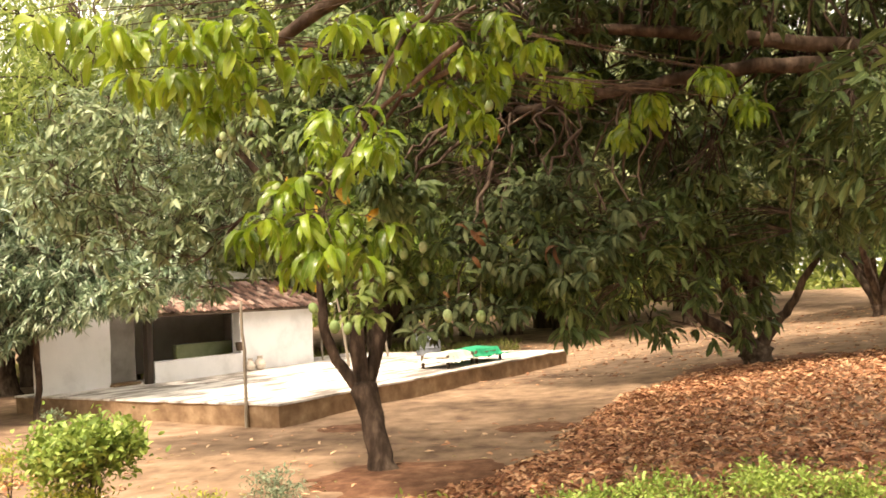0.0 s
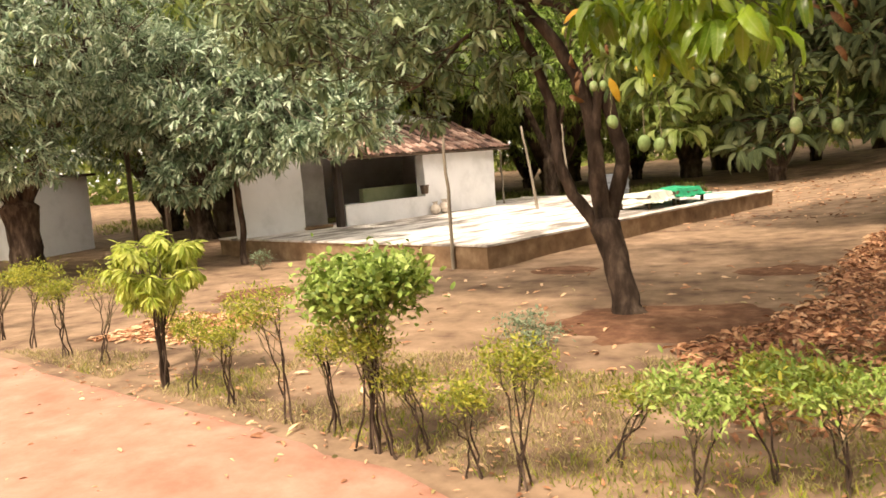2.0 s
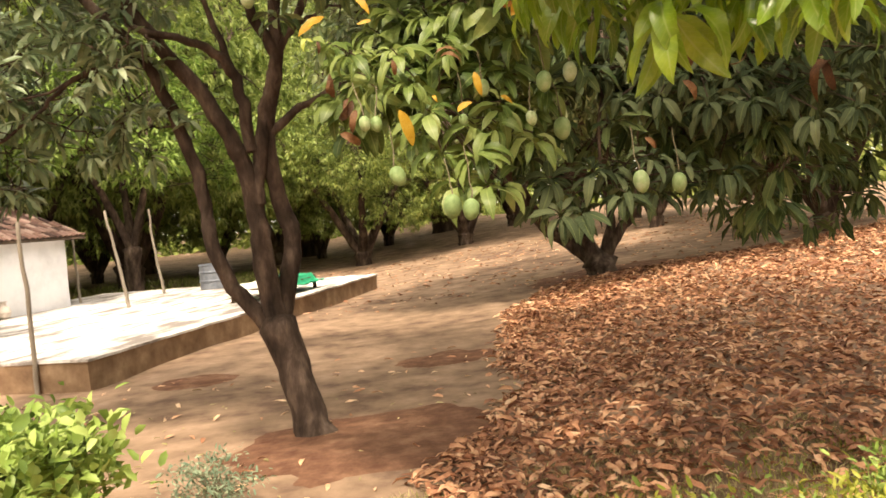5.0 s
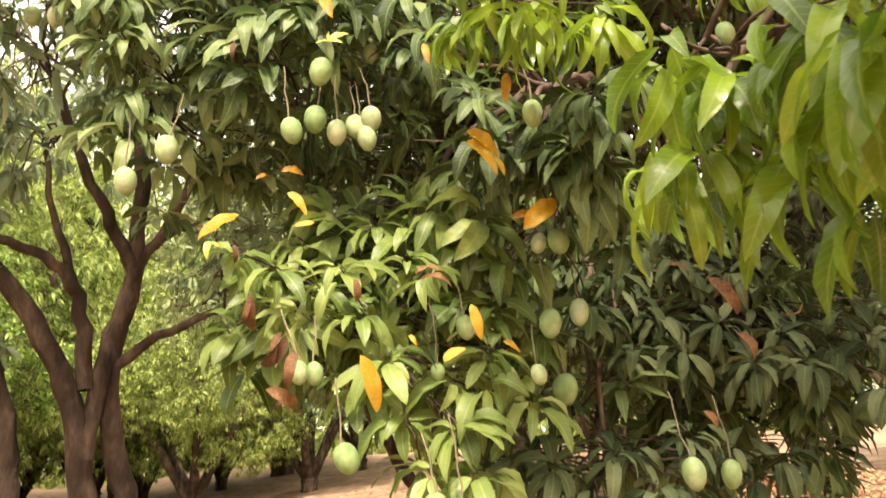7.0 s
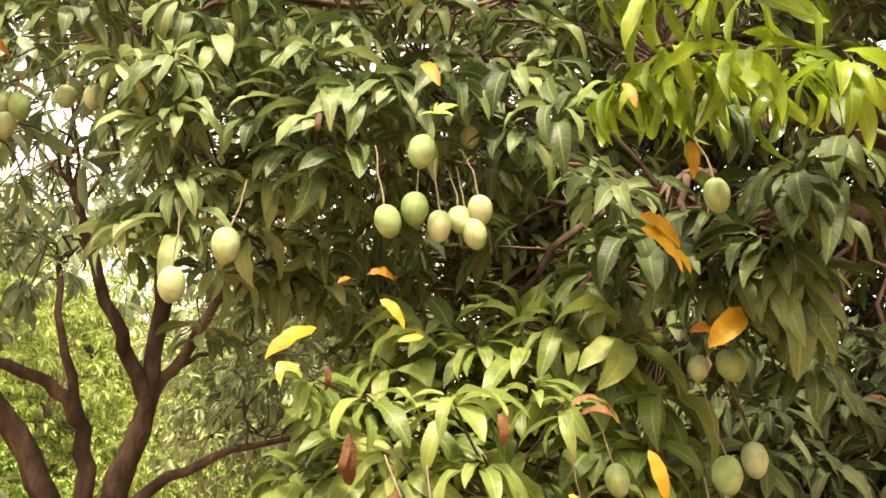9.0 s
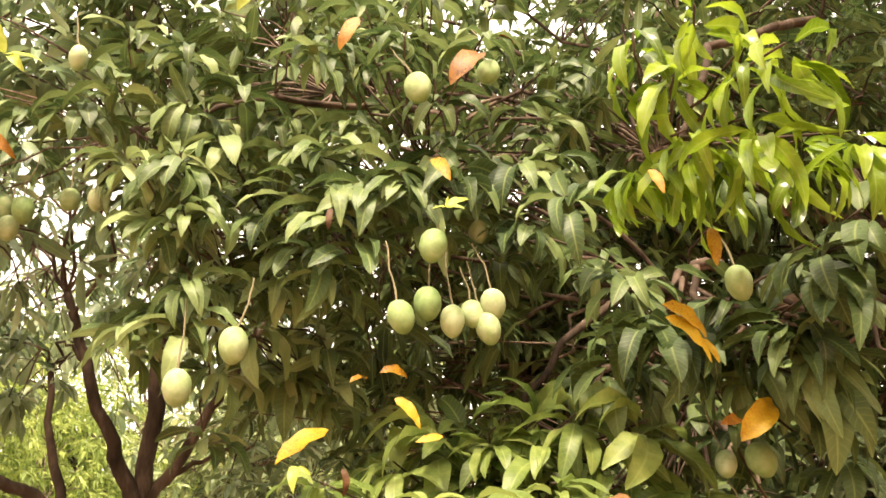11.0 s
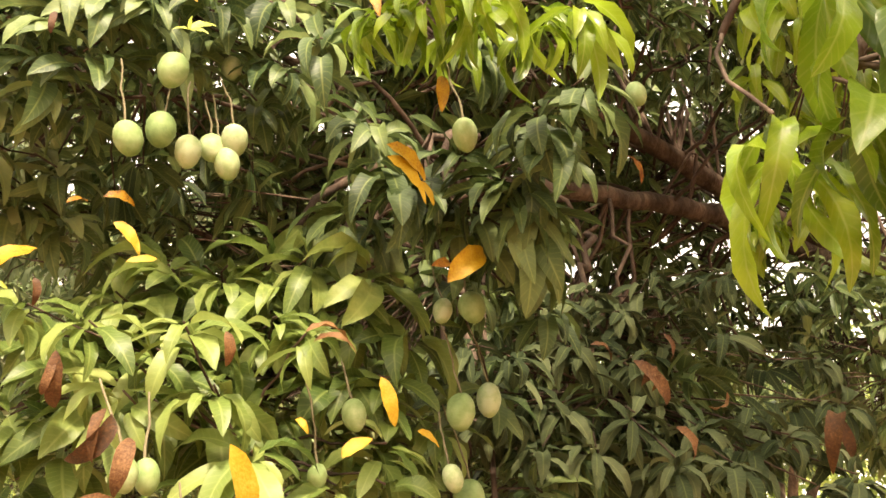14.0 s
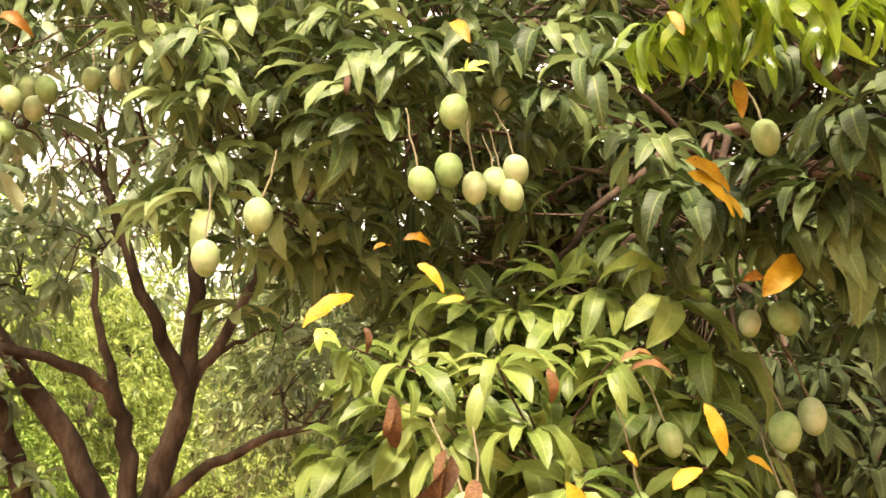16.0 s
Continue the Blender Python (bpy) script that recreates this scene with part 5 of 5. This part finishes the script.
# each mango: its middle and its size
CLUSTER_FRUITS = [
    (-1.07, 7.30, 3.49, 0.89), (-1.20, 7.32, 3.26, 0.81), (-1.09, 7.34, 3.32, 0.87), (-1.01, 7.36, 3.29, 0.80),
    (-0.93, 7.40, 3.33, 0.78), (-0.89, 7.34, 3.35, 0.79), (-0.90, 7.38, 3.28, 0.85), (-0.82, 7.50, 3.69, 0.75),
    (-1.57, 7.62, 3.26, 0.93), (-1.71, 7.70, 3.16, 0.88),
]
BOUGH_FRUITS = [
    (-0.58, 6.72, 3.15, 0.74), (-0.32, 7.06, 2.83, 0.80), (-0.32, 7.16, 2.85, 0.66), (-0.34, 7.10, 2.55, 0.86),
    (-0.18, 7.16, 2.60, 0.84), (-0.63, 7.20, 2.55, 0.72), (0.46, 6.90, 3.67, 0.87), (-0.45, 7.05, 2.37, 0.60),
    (-1.24, 7.10, 2.40, 0.61), (-1.15, 7.20, 3.97, 0.91), (-0.89, 7.20, 4.09, 0.85),
]
LEFT_FRUITS = [
    (-2.54, 8.20, 3.91, 0.75), (-2.39, 8.20, 4.04, 0.84), (-2.33, 8.25, 3.92, 0.83), (-2.28, 8.30, 4.01, 0.82),
    (-2.22, 8.20, 3.95, 0.86), (-2.26, 8.30, 3.93, 0.77), (-2.38, 8.25, 3.75, 0.81), (-2.34, 8.30, 3.82, 0.72),
    (-2.08, 8.30, 4.08, 0.78), (-1.98, 8.20, 4.04, 0.80), (-2.12, 8.00, 4.51, 0.82), (-2.06, 7.90, 4.82, 0.90),
    (-1.96, 8.40, 5.48, 0.82),
]
LOW_FRUITS = [
    (-0.21, 7.25, 2.33, 0.99), (-1.13, 7.05, 2.14, 0.80), (0.02, 6.90, 2.02, 0.91), (0.28, 7.00, 2.00, 0.85),
    (-1.18, 7.15, 2.40, 0.63), (-0.90, 6.90, 1.98, 0.93), (-0.80, 6.95, 1.96, 0.84), (-0.74, 7.20, 2.40, 0.51),
]
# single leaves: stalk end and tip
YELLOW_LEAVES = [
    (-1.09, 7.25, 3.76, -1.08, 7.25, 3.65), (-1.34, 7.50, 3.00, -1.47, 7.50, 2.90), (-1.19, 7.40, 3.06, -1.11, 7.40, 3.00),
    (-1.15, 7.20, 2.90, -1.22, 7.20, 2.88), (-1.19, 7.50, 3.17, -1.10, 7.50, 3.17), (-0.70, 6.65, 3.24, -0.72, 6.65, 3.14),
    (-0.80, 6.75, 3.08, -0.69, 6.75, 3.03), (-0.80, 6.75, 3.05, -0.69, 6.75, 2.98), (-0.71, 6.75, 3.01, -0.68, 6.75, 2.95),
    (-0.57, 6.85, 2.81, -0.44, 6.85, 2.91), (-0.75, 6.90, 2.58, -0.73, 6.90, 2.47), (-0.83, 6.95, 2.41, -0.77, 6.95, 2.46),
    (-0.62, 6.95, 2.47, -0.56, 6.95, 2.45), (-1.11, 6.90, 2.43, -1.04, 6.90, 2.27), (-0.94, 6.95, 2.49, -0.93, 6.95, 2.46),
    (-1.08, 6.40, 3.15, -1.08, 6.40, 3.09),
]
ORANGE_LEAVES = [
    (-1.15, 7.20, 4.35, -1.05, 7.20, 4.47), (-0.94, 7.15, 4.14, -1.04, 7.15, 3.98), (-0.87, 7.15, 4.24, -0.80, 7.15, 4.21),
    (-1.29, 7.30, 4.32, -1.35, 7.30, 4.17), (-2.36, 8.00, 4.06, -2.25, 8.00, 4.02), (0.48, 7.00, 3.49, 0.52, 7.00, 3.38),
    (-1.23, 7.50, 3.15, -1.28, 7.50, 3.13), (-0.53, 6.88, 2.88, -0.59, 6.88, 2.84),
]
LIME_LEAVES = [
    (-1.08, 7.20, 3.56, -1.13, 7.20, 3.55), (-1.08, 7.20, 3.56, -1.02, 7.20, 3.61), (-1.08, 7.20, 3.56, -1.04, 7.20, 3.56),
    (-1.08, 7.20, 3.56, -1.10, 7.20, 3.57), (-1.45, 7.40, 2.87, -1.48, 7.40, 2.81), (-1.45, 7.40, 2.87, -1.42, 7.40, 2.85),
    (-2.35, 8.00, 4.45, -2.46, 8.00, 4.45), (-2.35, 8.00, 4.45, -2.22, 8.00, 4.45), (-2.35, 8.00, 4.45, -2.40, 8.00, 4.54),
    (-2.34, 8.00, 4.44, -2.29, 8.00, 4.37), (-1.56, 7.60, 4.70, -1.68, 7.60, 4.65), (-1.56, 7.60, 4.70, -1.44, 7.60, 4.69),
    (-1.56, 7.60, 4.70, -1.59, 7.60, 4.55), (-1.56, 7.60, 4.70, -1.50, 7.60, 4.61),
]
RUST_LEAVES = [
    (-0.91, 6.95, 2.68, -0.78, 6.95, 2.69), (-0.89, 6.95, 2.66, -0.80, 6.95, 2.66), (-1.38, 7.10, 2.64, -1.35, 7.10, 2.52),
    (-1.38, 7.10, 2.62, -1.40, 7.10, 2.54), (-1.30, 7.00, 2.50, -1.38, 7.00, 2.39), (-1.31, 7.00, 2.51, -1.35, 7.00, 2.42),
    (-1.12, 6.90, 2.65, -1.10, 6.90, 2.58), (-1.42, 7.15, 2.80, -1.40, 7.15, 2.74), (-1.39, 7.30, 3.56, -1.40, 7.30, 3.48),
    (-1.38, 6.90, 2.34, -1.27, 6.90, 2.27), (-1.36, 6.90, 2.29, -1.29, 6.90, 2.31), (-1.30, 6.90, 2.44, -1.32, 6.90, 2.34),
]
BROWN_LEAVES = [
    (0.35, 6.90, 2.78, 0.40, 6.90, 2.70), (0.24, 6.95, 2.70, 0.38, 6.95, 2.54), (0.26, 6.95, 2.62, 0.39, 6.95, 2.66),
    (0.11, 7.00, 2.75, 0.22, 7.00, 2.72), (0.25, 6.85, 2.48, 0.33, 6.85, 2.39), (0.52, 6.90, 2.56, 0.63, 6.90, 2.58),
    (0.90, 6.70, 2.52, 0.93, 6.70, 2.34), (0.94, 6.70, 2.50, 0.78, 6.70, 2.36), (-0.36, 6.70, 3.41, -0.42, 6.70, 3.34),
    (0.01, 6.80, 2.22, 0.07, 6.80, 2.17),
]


def mango_meshes():
    out = []
    for k in range(3):
        bm = bmesh.new()
        bmesh.ops.create_uvsphere(bm, u_segments=18, v_segments=12, radius=1)
        for v in bm.verts:
            z = v.co.z
            w = 1 + 0.10 * z
            v.co.x *= 0.046 * w * (1 + 0.02 * k)
            v.co.y *= 0.042 * w
            v.co.x += 0.007 * (1 - z * z) * (1 if z < 0 else 0.4) + 0.016 * max(0.0, -0.35 - z)
            v.co.z = z * 0.062 - 0.058 + 0.006 * v.co.x / 0.046 * (1 - z)
        me = bpy.data.meshes.new("fruit")
        bm.to_mesh(me)
        bm.free()
        me.polygons.foreach_set("use_smooth", [True] * len(me.polygons))
        me.materials.append(M_FRUIT)
        out.append(me)
    return out


near_tree()
FRUIT_MESHES = mango_meshes()


def hang_mango(p, size, k, rng):
    root = new("mango")
    root.location = (p[0], p[1], p[2] + 0.058 * size)
    tagged(root, "pale green unripe mango hanging on its long stalk", "mango", "mangoes on the tree")
    fruit = new("fruit", FRUIT_MESHES[k % 3])
    fruit.parent = root
    fruit.matrix_basis = Euler((rng.normal(0, 0.16), rng.normal(0, 0.16), rng.uniform(0, 6.28))).to_matrix().to_4x4() @ Matrix.Diagonal((size, size, size, 1))
    h = rng.uniform(0.14, 0.26)
    V, F = tube_arrays(curve_points((0, 0, -0.004), (rng.normal(0, 0.02), 0.06 + rng.normal(0, 0.02), h), 7, 0, rng, 0.05), np.linspace(0.0034, 0.0024, 7), 6)
    st = new("stalk", fast_mesh("stalk", V, F, M_TWIG))
    st.parent = root


frng = np.random.default_rng(5)
for k, (x, y, z, size) in enumerate(CLUSTER_FRUITS + BOUGH_FRUITS + LEFT_FRUITS + LOW_FRUITS):
    hang_mango((x, y, z), size, k, frng)
# mangoes far off in the other crowns
for k in range(48):
    c = [(-11.4, 16.0, 3.6, 2.2, 0.8, 1.2), (-13.8, 13.6, 4.4, 2.2, 1.0, 1.4), (4.0, 16.2, 3.6, 3.0, 1.0, 1.2)][k % 3]
    hang_mango([c[i] + frng.uniform(-1, 1) * c[i + 3] for i in range(3)], 1.0, k, frng)


# ---------------------------------------------------------------- hedge, bushes, weeds
def make_shrub(name, label, base, height, spread, mat, stems, leaves, leaf, seed, category="shrub", group="", width=0.5, crown=(0.62, 1.0), stem_r=0.009, whorled=False, lean=0.0, foot=0.03, off=None):
    rng = np.random.default_rng(seed)
    b = np.array([base[0], base[1], float(ground_z(base[0], base[1]))])
    root = empty(name, tuple(b), label, category, group)
    off = np.array([rng.normal(0, 1) * lean, rng.normal(0, 1) * lean * 0.5, 0]) if off is None else np.array([*off, 0.0])
    tips, bits = [], []
    for k in range(stems):
        a = rng.uniform(0, 6.28)
        e = np.array([math.cos(a) * spread * rng.uniform(0.1, 0.6), math.sin(a) * spread * rng.uniform(0.1, 0.6), height * rng.uniform(crown[0], crown[1]) * 0.9]) + off
        L = crooked([(rng.normal(0, foot), rng.normal(0, foot), -0.05), e * [0.3, 0.3, 0.5], e], 4, rng, 0.012)
        V, F = tube_arrays(L, np.linspace(stem_r, stem_r * 0.4, len(L)), 6)
        st = new("stem", fast_mesh("stem", V, F, M_BARK if stem_r > 0.007 else M_TWIG))
        st.parent = root
        for q in range(6):
            p = np.array([rng.normal(0, 1), rng.normal(0, 1), rng.normal(0, 1)])
            p *= rng.uniform(0.5, 1) / np.linalg.norm(p)
            z0, z1 = height * crown[0], height * crown[1]
            p = p * [spread, spread, (z1 - z0) / 2] + [0, 0, (z0 + z1) / 2] + off
            k2 = int(rng.integers(len(L) // 2, len(L)))
            bits.append(tube_arrays(crooked([L[k2], (L[k2] + p) / 2, p], 2, rng, 0.01), np.linspace(0.004, 0.002, 5), 4))
            tips.append(p)
    V, F = join_arrays(bits)
    tw = new("branchwork", fast_mesh("branchwork", V, F, M_TWIG))
    tw.parent = root
    tagged(tw, kind="stuff")
    tips = np.array(tips)
    n = leaves
    if whorled:
        P, D, U, Lg = whorl(tips, np.tile([0, 0, 1.0], (len(tips), 1)) + rng.normal(0, 0.3, (len(tips), 3)), max(6, n // len(tips)), leaf, rng, 1.3)
    else:
        c = tips[rng.integers(0, len(tips), n)]
        P = c + rng.normal(0, 1, (n, 3)) * [spread * 0.22, spread * 0.22, height * 0.06]
        D = rng.normal(0, 1, (n, 3)) + (P - [0, 0, height * 0.7]) * 1.2
        D[:, 2] += 0.25
        U = np.tile([0, 0, 1.0], (n, 1)) + rng.normal(0, 0.5, (n, 3))
        Lg = leaf * rng.uniform(0.6, 1.2, n)
    V, F = leaf_arrays(P, D, U, Lg, 1, width, rng, 0.25)
    cr = new("foliage", fast_mesh("foliage", V, F, mat))
    cr.parent = root
    tagged(cr, kind="stuff")
    return root


make_shrub("round_bush", "clipped round bush of fresh green leaves on bare stems", (-2.76, 6.34), 1.35, 0.38, M_SHRUB, 9, 4400, 0.072, 61, "bush", crown=(0.77, 0.96), stem_r=0.010, foot=0.06)
make_shrub("mango_sapling", "mango sapling with drooping yellow-green young leaves", (-5.55, 7.75), 1.68, 0.46, M_LIME, 8, 2200, 0.15, 62, "sapling", width=0.25, crown=(0.50, 0.96), stem_r=0.012, whorled=True, foot=0.012)
HEDGE = [(-10.6, 10.2, 1.0), (-9.6, 9.7, 0.95), (-8.6, 9.2, 1.05), (-7.7, 8.8, 0.9), (-6.9, 8.5, 1.0), (-6.05, 8.4, 0.7), (-5.1, 7.55, 0.7), (-4.5, 7.2, 0.72),
         (-3.72, 6.84, 1.02), (-3.2, 6.62, 0.78), (-2.62, 6.22, 0.90), (-2.38, 6.3, 0.6), (-1.95, 6.0, 0.62), (-1.62, 5.86, 0.88), (-1.15, 6.25, 0.5),
         (-0.64, 5.85, 0.73), (-0.2, 6.05, 0.70), (0.15, 5.95, 0.76), (0.6, 6.1, 0.70), (1.1, 6.15, 0.74), (1.6, 6.25, 0.78), (2.2, 6.4, 0.86), (2.8, 6.55, 0.8), (3.5, 6.7, 0.8), (4.2, 7.0, 0.7)]
for k, (x, y, tall) in enumerate(HEDGE):
    lush = x > -1.0
    make_shrub("hedge_shrub", "low hedge shrub with feathery green leaves on bare stems" if lush else "leggy hedge shrub with a flat yellow-green crown on bare stems", (x, y), tall,
               0.36 if lush else 0.22 + 0.10 * (tall > 0.9), M_SHRUB if x > 1.2 or lush and k % 2 else M_HEDGE, (2 if lush else 3) + k % 2, 1000 if lush else int(1250 * tall), 0.055 if lush else 0.04, 200 + k, group="hedge shrubs",
               crown=(0.72, 0.99) if lush else (0.80, 1.0), width=0.34, stem_r=0.0095, lean=0.06 if lush else 0.12, foot=0.015 if lush else 0.04, off=(-0.16, 0.0) if x == -3.72 else None)
make_shrub("weed", "feathery bluish-green weed growing on the bare soil", (-2.25, 9.2), 0.42, 0.30, M_WEED, 7, 900, 0.05, 401, "weed", crown=(0.1, 1.0), width=0.3, stem_r=0.004)
make_shrub("weed", "small green seedling beside the drying floor", (-9.3, 16.0), 0.45, 0.22, M_WEED, 5, 200, 0.06, 402, "weed", crown=(0.2, 1.0), width=0.4, stem_r=0.004)


def scatter_blades(name, label, category, mat, n, area, height, seed, keep=None):
    rng = np.random.default_rng(seed)
    x0, x1, y0, y1 = area
    P = np.column_stack([rng.uniform(x0, x1, n), rng.uniform(y0, y1, n)])
    val = np.array([noise.noise(Vector((p[0] * 0.9, p[1] * 0.9, seed))) for p in P])
    P = P[val > (0.05 if keep is None else keep)]
    P = P[(P[:, 0] + 2.5) * 0.398 + (P[:, 1] - 6.12) * 0.917 > 0.1]
    n = len(P)
    z = ground_z(P[:, 0], P[:, 1])
    D = np.column_stack([rng.normal(0, 0.5, n), rng.normal(0, 0.5, n), np.ones(n)])
    V, F = leaf_arrays(np.column_stack([P, z]), D, rng.normal(0, 1, (n, 3)), height * rng.uniform(0.4, 1.2, n), 0, 0.10, rng, 0.5)
    tagged(new(name, fast_mesh(name, V, F, mat)), label, category, kind="stuff")


M_STRAW = material("dry_grass", [(0.2, (0.20, 0.17, 0.07)), (0.5, (0.38, 0.32, 0.14)), (0.85, (0.56, 0.48, 0.24))], scale=2, island=0.8, rough=0.8, bump=0, translucent=0.3)
scatter_blades("dry_grass", "sparse dry yellowish grass between the hedge and the yard", "grass", M_STRAW, 60000, (-10, 3, 6.0, 9.0), 0.075, 3, -0.08)
scatter_blades("green_weeds", "low green weeds along the hedge", "weeds", M_HEDGE, 28000, (-9, 4, 5.5, 8.3), 0.09, 5, 0.05)
scatter_blades("green_grass", "strip of green grass behind the drying floor", "grass", M_GRASS, 20000, (-26, -0.5, 27.5, 40), 0.34, 6, -0.1)


def fallen(name, label, n, area, seed, size=(0.09, 0.17), mat=None):
    rng = np.random.default_rng(seed)
    x0, x1, y0, y1 = area
    P = np.column_stack([rng.uniform(x0, x1, n), rng.uniform(y0, y1, n)])
    off_road = (P[:, 0] + 2.5) * 0.398 + (P[:, 1] - 6.12) * 0.917 > rng.uniform(-0.4, 0.1, n)
    P = P[off_road | (rng.uniform(0, 1, n) < 0.12)]
    n = len(P)
    z = ground_z(P[:, 0], P[:, 1]) + 0.018
    a = rng.uniform(0, 6.28, n)
    D = np.column_stack([np.cos(a), np.sin(a), rng.normal(0, 0.12, n)])
    V, F = leaf_arrays(np.column_stack([P, z]), D, np.tile([0, 0, 1.0], (n, 1)) + rng.normal(0, 0.25, (n, 3)), rng.uniform(*size, n), 1, 0.34, rng, 0.2)
    tagged(new(name, fast_mesh(name, V, F, mat or M_DRY)), label, "fallen leaves", kind="stuff")


fallen("scattered_leaves", "dry leaves scattered over the bare soil", 300, (-7, 3, 5.6, 15), 9)
fallen("scattered_leaves", "pale straw-coloured leaf scraps on the soil", 190, (-6, 2, 5.6, 13), 10, (0.05, 0.10), M_STRAW)
fallen("leaf_heap", "swept heap of dry leaves near the sapling", 1300, (-8.0, -6.3, 9.5, 11.3), 12)
fallen("scattered_leaves", "dry leaves under the far orchard trees", 1800, (-2, 18, 20, 36), 13, (0.1, 0.2))
fallen("leaf_scraps", "small brown leaf scraps and twigs strewn along the hedge", 1900, (-8, 3.5, 5.4, 8.6), 14, (0.03, 0.08))


# a few dry twigs lying along the hedge
def fallen_twigs():
    rng = np.random.default_rng(15)
    bits = []
    for _ in range(70):
        x = rng.uniform(-7, 3)
        y = 6.3 + max(0, -x - 2.5) * 0.42 + rng.uniform(0, 1.6)
        a, g = rng.uniform(0, 6.28), rng.uniform(0.12, 0.4)
        e = np.array([x + math.cos(a) * g, y + math.sin(a) * g])
        bits.append(tube_arrays(crooked([(x, y, float(ground_z(x, y)) + 0.012), ((x + e[0]) / 2, (y + e[1]) / 2, float(ground_z(x, y)) + 0.03), (e[0], e[1], float(ground_z(*e)) + 0.012)], 3, rng, 0.012), np.linspace(0.006, 0.003, 7), 5))
    V, F = join_arrays(bits)
    tagged(new("fallen_twigs", fast_mesh("fallen_twigs", V, F, M_TWIG)), "thin dry twigs lying on the soil along the hedge", "twigs", kind="stuff")


fallen_twigs()
